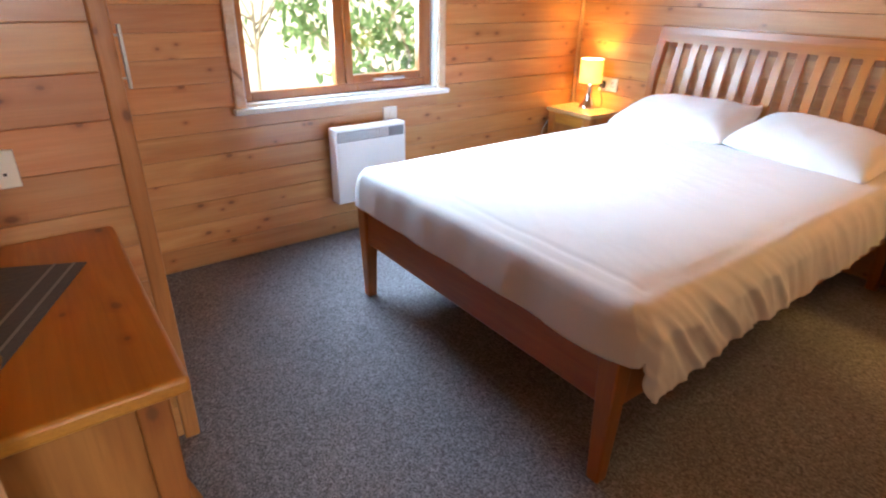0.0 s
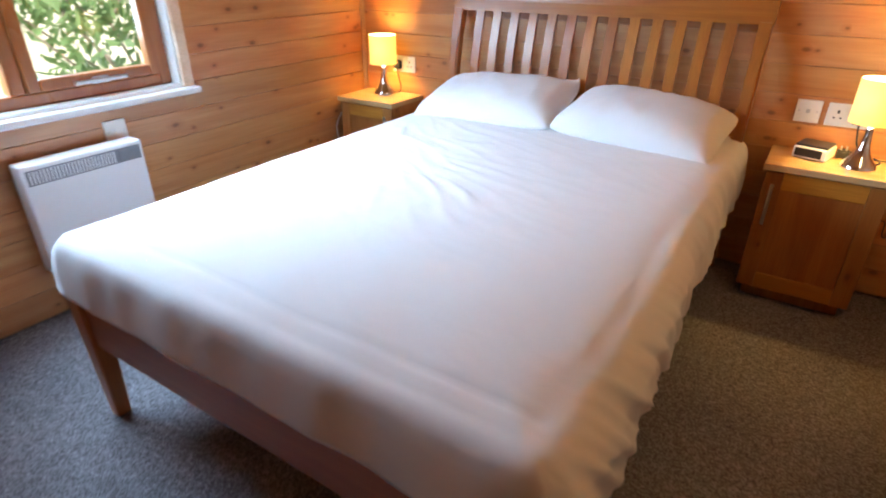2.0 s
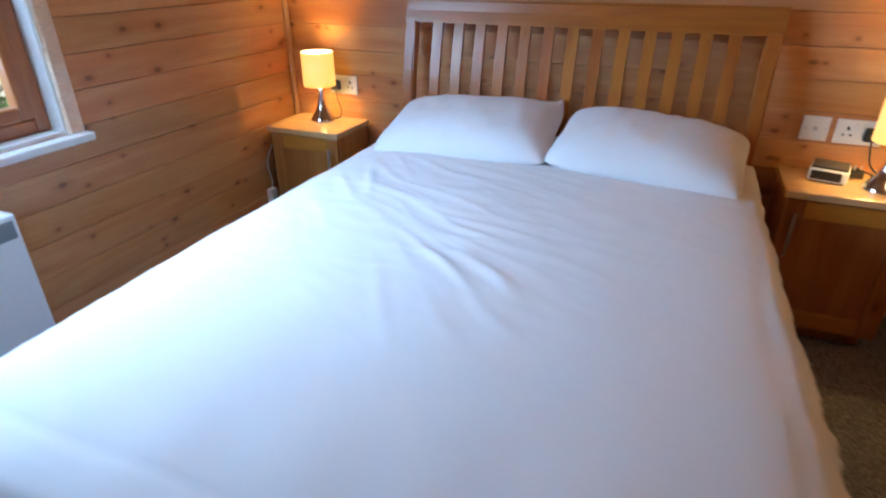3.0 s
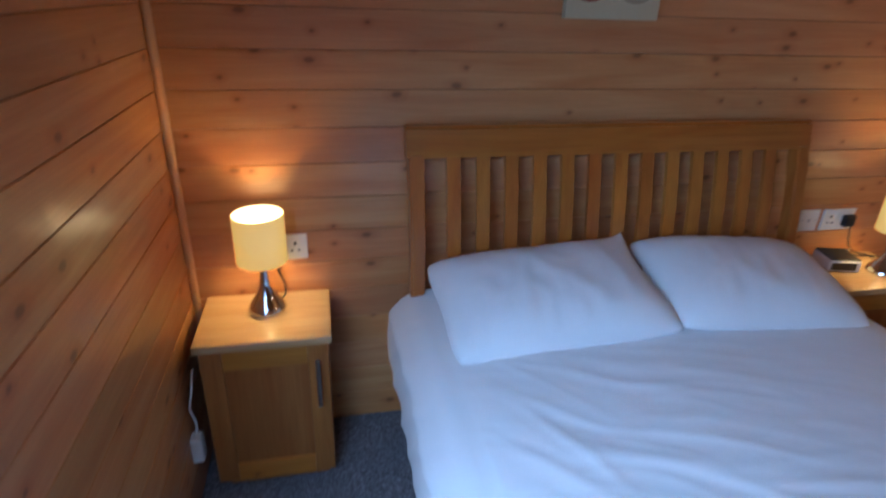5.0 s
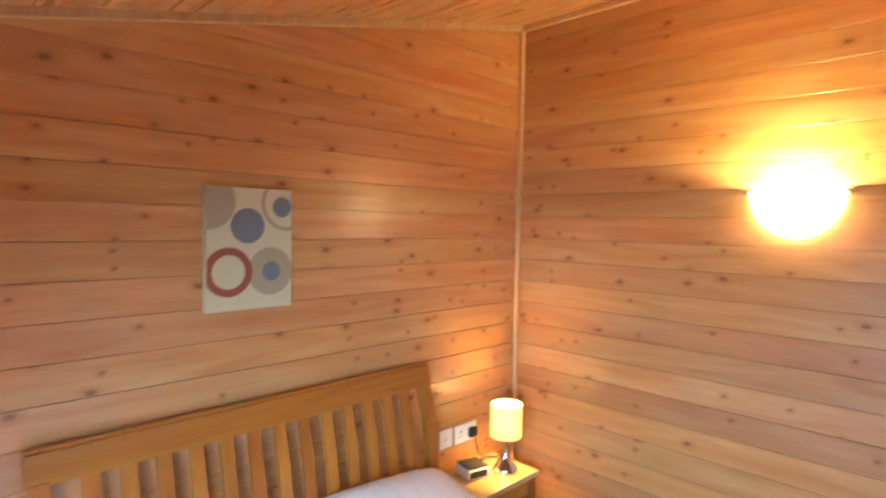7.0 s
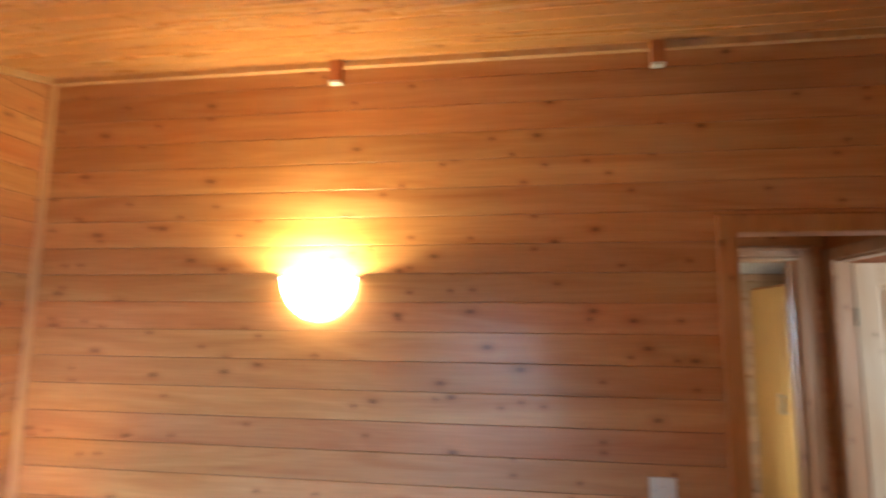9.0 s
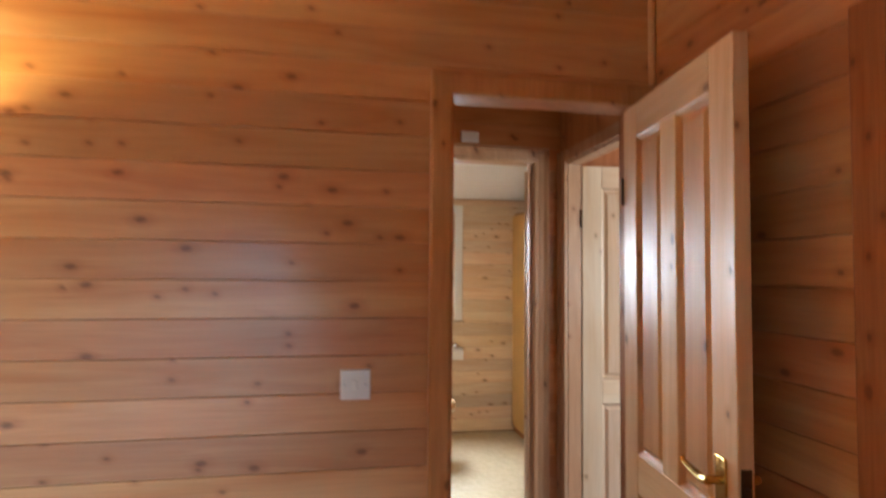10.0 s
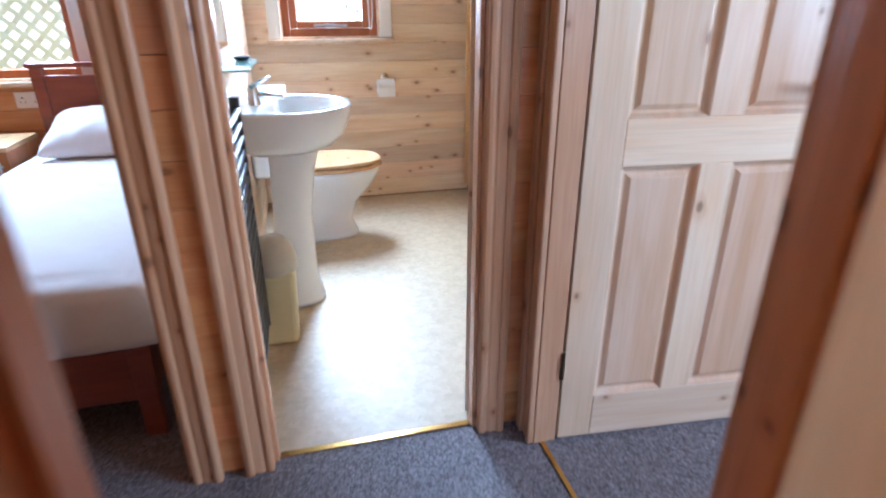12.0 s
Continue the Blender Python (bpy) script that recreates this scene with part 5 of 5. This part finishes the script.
desk = thing("dressing_table", "orange varnished pine dressing table against the wall", "dressing table", pose(0, 0, 0))
bm = bmesh.new()
box(bm, (WX + 0.004, D + 0.004, 0.700), (1.915, -3.030, 0.732), 0.008, 3)
done("top", bm, FURN_X, desk)
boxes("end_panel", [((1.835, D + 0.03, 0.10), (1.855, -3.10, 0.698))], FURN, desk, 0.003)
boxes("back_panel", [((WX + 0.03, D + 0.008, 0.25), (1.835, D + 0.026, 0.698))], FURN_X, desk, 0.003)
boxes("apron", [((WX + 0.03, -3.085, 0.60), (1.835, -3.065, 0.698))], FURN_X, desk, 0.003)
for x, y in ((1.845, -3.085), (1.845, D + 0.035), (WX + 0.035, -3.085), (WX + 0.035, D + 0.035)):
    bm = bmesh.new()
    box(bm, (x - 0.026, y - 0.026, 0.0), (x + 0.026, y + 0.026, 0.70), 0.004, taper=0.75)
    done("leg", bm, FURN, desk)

runner = thing("table_runner", "dark grey cloth runner with two pale stripes on the dressing table", "table runner", pose(1.24, -3.28, 0.733, 0, 0, -24))
bm = bmesh.new()
box(bm, (0.06, 0.0, 0.0), (0.46, 0.215, 0.003), 0.001)
done("cloth", bm, GREYCLOTH, runner)
for y in (0.150, 0.188):
    boxes("stripe", [((0.061, y, 0.003), (0.459, y + 0.006, 0.0038))], STRIPE, runner, 0)

stool = thing("stool", "round pine stool pushed under the dressing table", "stool", pose(1.60, -3.205, 0, 0, 0, -5))
bm = bmesh.new()
lathe(bm, [(0.0, 0.42), (0.15, 0.42), (0.165, 0.43), (0.165, 0.445), (0.15, 0.455), (0.0, 0.455)], 36, cap=False)
done("seat", bm, FURN_X, stool, smooth=False)
for k in range(4):
    a = math.radians(45 + 90 * k)
    bm = bmesh.new()
    rod(bm, (0.255 * math.cos(a), 0.255 * math.sin(a), 0.0), (0.11 * math.cos(a), 0.11 * math.sin(a), 0.425), 0.013, 14, 0.019)
    done("leg", bm, FURN, stool, smooth=False)

outlet("wall_socket", pose(WX, -3.255, 0.905, 0, 0, 90), 0.146, "white double socket above the dressing table", "socket")
boxes("trim", [((1.95, D, 0.0), (2.03, D + 0.016, 1.985))], PINE_UP, bevel=0.005)
tagged(bpy.data.objects["trim.003"], "upright pine trim on the south wall", "", "", "structure")

# ---------------------------------------------------------------- bathroom
basin = thing("pedestal_basin", "white ceramic pedestal basin with a chrome tap", "basin", pose(4.76, BATH_N, 0))


def shell(bm, rows, n=40):
    """Rings of (z, half width, front reach, back reach, centre y)."""
    rings = []
    for z, hw, fr, bk, cy in rows:
        ring = []
        for k in range(n):
            a = 2 * math.pi * k / n
            s, c = math.sin(a), math.cos(a)
            y = cy + (fr * s if s < 0 else bk * min(1.0, 1.6 * s))
            ring.append(bm.verts.new((hw * (abs(c) ** 0.8) * (1 if c > 0 else -1), y, z)))
        rings.append(ring)
    for a, b in zip(rings, rings[1:]):
        for k in range(n):
            bm.faces.new((a[k], a[(k + 1) % n], b[(k + 1) % n], b[k]))
    bm.faces.new(rings[0][::-1])
    bm.faces.new(rings[-1])


bm = bmesh.new()
shell(bm, [(0.660, 0.10, 0.10, 0.12, -0.20), (0.69, 0.18, 0.17, 0.16, -0.20), (0.74, 0.245, 0.225, 0.18, -0.20), (0.80, 0.265, 0.248, 0.19, -0.20), (0.835, 0.272, 0.255, 0.195, -0.20), (0.845, 0.268, 0.25, 0.195, -0.20),
           (0.843, 0.225, 0.205, 0.05, -0.21), (0.82, 0.21, 0.19, 0.04, -0.21), (0.76, 0.17, 0.15, 0.03, -0.21), (0.725, 0.06, 0.05, 0.02, -0.21)])
done("bowl", bm, CERAMIC, basin, smooth=True)
bm = bmesh.new()
shell(bm, [(0.0, 0.105, 0.13, 0.09, -0.16), (0.02, 0.105, 0.13, 0.09, -0.16), (0.12, 0.085, 0.105, 0.07, -0.16), (0.40, 0.078, 0.095, 0.06, -0.17), (0.60, 0.092, 0.105, 0.07, -0.19), (0.685, 0.12, 0.12, 0.08, -0.20)])
done("pedestal", bm, CERAMIC, basin, smooth=True)
bm = bmesh.new()
lathe(bm, [(0.026, 0.843), (0.024, 0.86), (0.020, 0.90), (0.016, 0.915), (0.0, 0.917)], 20, at=(0, -0.09, 0), cap=False)
rod(bm, (0, -0.09, 0.885), (0, -0.20, 0.868), 0.013, 14, 0.010)
rod(bm, (0, -0.09, 0.915), (0, -0.16, 0.945), 0.009, 12, 0.007)
done("tap", bm, CHROME, basin, smooth=True, label="chrome mixer tap")

toilet = thing("toilet", "white ceramic toilet with a closed pine seat", "toilet", pose(5.50, BATH_N, 0))
bm = bmesh.new()
shell(bm, [(0.0, 0.105, 0.20, 0.16, -0.32), (0.02, 0.105, 0.20, 0.16, -0.32), (0.10, 0.085, 0.165, 0.16, -0.32), (0.20, 0.10, 0.19, 0.17, -0.33), (0.30, 0.155, 0.26, 0.19, -0.35), (0.375, 0.182, 0.295, 0.20, -0.36), (0.395, 0.182, 0.295, 0.20, -0.36)])
done("pan", bm, CERAMIC, toilet, smooth=True)
for name, z, g in (("seat_ring", 0.397, 0.0), ("lid", 0.421, -0.006)):
    bm = bmesh.new()
    shell(bm, [(z, 0.185 + g, 0.300 + g, 0.15, -0.36), (z + 0.004, 0.192 + g, 0.308 + g, 0.155, -0.36), (z + 0.016, 0.192 + g, 0.308 + g, 0.155, -0.36), (z + 0.021, 0.184 + g, 0.298 + g, 0.15, -0.36)])
    done(name, bm, TOPWOOD, toilet, label="golden varnished wooden seat")
boxes("cistern", [((-0.20, -0.19, 0.40), (0.20, -0.005, 0.78)), ((-0.21, -0.20, 0.78), (0.21, -0.003, 0.81))], CERAMIC, toilet, 0.02, smooth=True)

bin_ = thing("swing_bin", "cream plastic swing-top bathroom bin", "bin", pose(4.455, BATH_N - 0.105, 0))
bm = bmesh.new()
box(bm, (-0.09, -0.075, 0.0), (0.09, 0.075, 0.30), 0.02, 3, taper=0.86)
done("body", bm, CREAM, bin_)
bm = bmesh.new()
lathe(bm, [(0.0985, 0.0), (0.0985, 0.03), (0.088, 0.075), (0.055, 0.115), (0.0, 0.125)], 32, at=(0, 0, 0.295), sy=0.86)
done("lid", bm, plain("bin_lid_beige", (0.62, 0.57, 0.44), 0.4), bin_, smooth=True)

rail = thing("towel_radiator", "dark ladder towel radiator on the bathroom wall", "towel radiator", pose(4.14, BATH_N, 0))
bm = bmesh.new()
for x in (-0.20, 0.20):
    rod(bm, (x, -0.06, 0.12), (x, -0.06, 0.93), 0.016)
for z in (0.2, 0.85):
    for x in (-0.20, 0.20):
        rod(bm, (x, -0.06, z), (x, 0.0, z), 0.009)
done("upright", bm, GUNMETAL, rail, smooth=False)
for k in range(18):
    bm = bmesh.new()
    rod(bm, (-0.20, -0.068, 0.16 + 0.043 * k), (0.20, -0.068, 0.16 + 0.043 * k), 0.0095)
    done("bar", bm, GUNMETAL, rail)

roll = thing("toilet_roll_holder", "white toilet roll on a chrome holder", "toilet roll", pose(BX, -3.487, 0.785))
bm = bmesh.new()
lathe(bm, [(0.024, 0.0), (0.024, 0.008), (0.012, 0.016), (0.0, 0.016)], 20, cap=False)
bmesh.ops.rotate(bm, verts=bm.verts[:], matrix=Matrix.Rotation(-math.pi / 2, 3, "Y"))
rod(bm, (-0.01, 0, 0), (-0.055, 0, 0), 0.007)
rod(bm, (-0.055, 0, 0), (-0.055, 0, -0.05), 0.005)
rod(bm, (-0.055, 0.062, -0.05), (-0.055, -0.062, -0.05), 0.006)
done("arm", bm, CHROME, roll)
bm = bmesh.new()
rod(bm, (-0.055, 0.052, -0.055), (-0.055, -0.052, -0.055), 0.048, 28)
box(bm, (-0.105, -0.052, -0.11), (-0.102, 0.052, -0.055), 0.001)
done("paper", bm, PAPER, roll)

cup = thing("tall_cupboard", "tall golden pine bathroom cupboard", "cupboard", pose(5.55, -4.02, 0))
boxes("body", [((-0.57, -0.45, 0.0), (0.57, -0.02, 2.0))], FURN, cup, 0.003)
for x in (-0.565, 0.005):
    d_ = new("door")
    d_.parent = cup
    boxes("leaf", [((x, -0.02, 0.06), (x + 0.56, 0.0, 1.98))], plain("golden_laminate", (0.62, 0.36, 0.11), 0.35, vary=0.08, scale=6), d_, 0.003)
    bm = bmesh.new()
    hx = x + (0.52 if x < 0 else 0.04)
    rod(bm, (hx, 0.025, 0.98), (hx, 0.025, 1.14), 0.006)
    for z in (1.0, 1.12):
        rod(bm, (hx, 0.0, z), (hx, 0.025, z), 0.004)
    done("handle", bm, STEEL, d_)

mir = thing("bathroom_mirror", "frameless mirror above the basin", "mirror", pose(4.72, BATH_N, 1.05))
boxes("glass", [((-0.25, -0.006, 0.0), (0.25, 0.0, 0.62))], MIRROR, mir, 0.001)
shelf = thing("glass_shelf", "small glass shelf with toiletries over the basin", "shelf", pose(4.72, BATH_N, 0.99))
boxes("pane", [((-0.24, -0.11, 0.0), (0.24, -0.002, 0.007))], plain("pale_green_glass", (0.35, 0.62, 0.58), 0.08, vary=0.02), shelf, 0.001)
soap = thing("soap_dish", "dark oval soap dish on the glass shelf", "soap dish", pose(4.86, BATH_N - 0.06, 0.997))
bm = bmesh.new()
lathe(bm, [(0.03, 0.0), (0.045, 0.012), (0.046, 0.016), (0.03, 0.010), (0.0, 0.008)], 24, sy=0.7)
done("dish", bm, GUNMETAL, soap, smooth=True)

blind = thing("roller_blind", "blue fabric roller blind part-way down the bathroom window", "blind", pose(BX, -3.16, 0))
boxes("fabric", [((0.018, -0.285, 1.66), (0.0205, 0.285, 1.965))], BLUE, blind, 0)
bm = bmesh.new()
rod(bm, (0.022, -0.285, 1.966), (0.022, 0.285, 1.966), 0.015)
done("roller", bm, PLASTIC, blind)
boxes("batten", [((0.014, -0.285, 1.645), (0.025, 0.285, 1.662))], BLUE, blind, 0.002)
cable("blind_chain", [(BX - 0.01, -3.43, 1.96), (BX - 0.01, -3.43, 1.4), (BX - 0.01, -3.425, 1.10), (BX - 0.01, -3.415, 1.07), (BX - 0.01, -3.41, 1.10), (BX - 0.01, -3.41, 1.96)], 0.003, PLASTIC)
tagged(bpy.data.objects["blind_chain.001"], "white beaded chain of the bathroom blind", "blind chain")

# ceiling light in the bathroom
cl = thing("bathroom_ceiling_light", "round white glass ceiling light in the bathroom", "ceiling light", pose(5.0, -3.05, roof(5.0) - 0.002))
bm = bmesh.new()
lathe(bm, [(0.11, 0.0), (0.115, -0.02), (0.10, -0.055), (0.06, -0.08), (0.0, -0.088)], 32, cap=False)
done("dome", bm, glow("lit_opal_glass", (1.0, 0.95, 0.85), 1.6), cl, smooth=True)

# ---------------------------------------------------------------- second bedroom
bed2 = thing("single_bed", "dark red mahogany single bed made up in white", "bed", pose(0, 0, 0))
SX0, SX1, SY0, SY1 = 3.97, 5.95, -2.46, -1.60
boxes("foot_rail", [((SX0, SY0, 0.13), (SX0 + 0.03, SY1, 0.30))], DARKRED, bed2, 0.006)
for y in (SY0, SY1 - 0.03):
    boxes("side_rail", [((SX0 + 0.031, y, 0.15), (SX1, y + 0.03, 0.30))], DARKRED, bed2, 0.006)
for y in (SY0 - 0.004, SY1 - 0.056):
    boxes("leg", [((SX0 - 0.006, y, 0.0), (SX0 + 0.05, y + 0.06, 0.31))], DARKRED, bed2, 0.005)
    boxes("post", [((SX1, y, 0.0), (SX1 + 0.05, y + 0.06, 0.90))], DARKRED, bed2, 0.006)
boxes("headboard", [((SX1 + 0.012, SY0 + 0.05, 0.35), (SX1 + 0.036, SY1 - 0.05, 0.86)), ((SX1 - 0.005, SY0 - 0.02, 0.90), (SX1 + 0.06, SY1 + 0.02, 0.925))], DARKRED, bed2, 0.004)
boxes("bed_base", [((SX0 + 0.03, SY0 + 0.031, 0.22), (SX1, SY1 - 0.031, 0.25))], DARKRED, bed2, 0.003)
m2 = thing("mattress", "white single mattress on the mahogany bed", "mattress", pose(0, 0, 0))
boxes("body", [((SX0 + 0.035, SY0 + 0.035, 0.251), (SX1 - 0.005, SY1 - 0.035, 0.46))], LINEN, m2, 0.04, smooth=True)
dv = duvet("duvet", -0.405, 0.405, -1.93, 0.0, 0.485, 0.22, 0.22, 0.20, "white cotton duvet on the single bed", 60, 90)
dv.matrix_basis = pose(5.945, (SY0 + SY1) / 2, 0, 0, 0, -90)
p2 = pillow("pillow", pose(5.70, -2.03, 0.60, 0, -18, 0) @ pose(0, 0, 0, 0, 0, 90), 0.70, 0.46, 0.17, "white pillow against the mahogany headboard", 3.0)
p2["group"] = "pillows on the single bed"
b2 = bedside(pose(5.95, -1.35, 0, 0, 0, -90), 0.40, 0.36, "pine bedside cabinet beside the single bed", 1)
outlet("wall_socket", pose(BX, -1.5, 0.72, 0, 0, -90), 0.146, "white double socket below the window", "socket")

# ---------------------------------------------------------------- outside
bm = bmesh.new()
for q in (((-600, -600, -0.55), (600, -600, -0.55), (600, 600, -0.55), (-600, 600, -0.55)),):
    bm.faces.new([bm.verts.new(p) for p in q])
tagged(done("ground", bm, GRASS), "sunlit rough grass round the cabin", "", "", "structure")


def shrub(x, y, h, r, seed, label, leaves=2600, trunk=True):
    rng = random.Random(seed)
    c = thing("garden_tree", label, "tree", pose(x, y, -0.55))
    tips = []
    bm = bmesh.new()
    rod(bm, (0, 0, -0.05), (0.05, 0.03, h * 0.45), 0.028, 10, 0.018)
    for k in range(9):
        a = rng.uniform(0, 6.28)
        z0 = h * rng.uniform(0.18, 0.45)
        p0 = Vector((0.03, 0.02, z0))
        p1 = Vector((math.cos(a) * r * rng.uniform(0.4, 0.8), math.sin(a) * r * rng.uniform(0.4, 0.8), z0 + h * rng.uniform(0.12, 0.5)))
        rod(bm, p0, p1, 0.018, 8, 0.008)
        tips.append(p1)
        for _ in range(2):
            p2_ = p1 + Vector((rng.uniform(-1, 1) * r * 0.4, rng.uniform(-1, 1) * r * 0.4, rng.uniform(-0.1, 0.3) * h))
            rod(bm, p1, p2_, 0.012, 6, 0.004)
            tips.append(p2_)
    done("trunk", bm, BARK, c)
    bm = bmesh.new()
    for _ in range(leaves):
        t_ = rng.choice(tips)
        p = t_ + Vector((rng.gauss(0, 1), rng.gauss(0, 1), rng.gauss(0, 0.8))) * (0.17 * r)
        p.z = max(p.z, 0.05)
        q = Euler((rng.uniform(0, 6.28), rng.uniform(0, 6.28), rng.uniform(0, 6.28))).to_quaternion()
        s = rng.uniform(0.04, 0.085)
        vs = [bm.verts.new(p + q @ Vector(v)) for v in ((-s, 0, 0), (0, -s * 0.45, s * 0.1), (s, 0, 0), (0, s * 0.45, s * 0.1))]
        bm.faces.new(vs)
    lf = done("leaves", bm, LEAF, c)
    tagged(lf, kind="stuff")


for k, (x, y, h, r) in enumerate(((-3.1, 0.35, 2.3, 1.0), (-5.4, -0.4, 3.6, 1.5), (-7.5, -2.2, 2.6, 1.4), (-9.5, -6.5, 3.6, 1.9), (-3.8, -4.2, 0.95, 0.6), (24.0, -6.2, 3.2, 1.8))):
    shrub(x, y, h, r, 20 + k, "leafy green garden tree outside the window", 1300 if k in (0, 5) else 1000)

fence = thing("lattice_fence", "pale green painted diagonal lattice fence panel", "fence", pose(7.6, -1.0, -0.55))
bm = bmesh.new()
n = 26
for s, xo in ((1, 0.0), (-1, 0.012)):
    for k in range(-n, n):
        c0 = k * 0.13
        y0, y1 = -1.6, 1.6
        pts = []
        z0, z1 = 0.0, 2.6
        # strip from (c0, z0) rising at 45 degrees, cut to the panel
        a0, a1 = c0, c0 + s * (z1 - z0)
        if max(a0, a1) < y0 or min(a0, a1) > y1:
            continue
        f0 = 0.0
        f1 = 1.0
        for lim in (y0, y1):
            d = a1 - a0
            f = (lim - a0) / d
            if (a0 < lim) != (a1 < lim):
                if (a0 < y0) or (a0 > y1):
                    if (lim == y0 and a0 < y0) or (lim == y1 and a0 > y1):
                        f0 = f
                if (lim == y1 and a1 > y1) or (lim == y0 and a1 < y0):
                    f1 = f
        if f1 - f0 < 0.03:
            continue
        p0 = Vector((xo, a0 + (a1 - a0) * f0, z0 + (z1 - z0) * f0))
        p1 = Vector((xo, a0 + (a1 - a0) * f1, z0 + (z1 - z0) * f1))
        w = Vector((0, 0.7071, -s * 0.7071)) * 0.02
        vs = [bm.verts.new(p) for p in (p0 - w, p0 + w, p1 + w, p1 - w)]
        vb = [bm.verts.new(v.co + Vector((0.010, 0, 0))) for v in vs]
        bm.faces.new(vs)
        bm.faces.new(vb[::-1])
        for q in range(4):
            bm.faces.new((vs[q], vs[(q + 1) % 4], vb[(q + 1) % 4], vb[q]))
tagged(done("lattice", bm, LATTICE, fence), kind="stuff")
boxes("frame", [((-0.02, -1.66, 0.0), (0.04, -1.6, 2.66)), ((-0.02, 1.6, 0.0), (0.04, 1.66, 2.66)), ((-0.02, -1.6, 2.6), (0.04, 1.6, 2.66))], LATTICE, fence, 0.004)
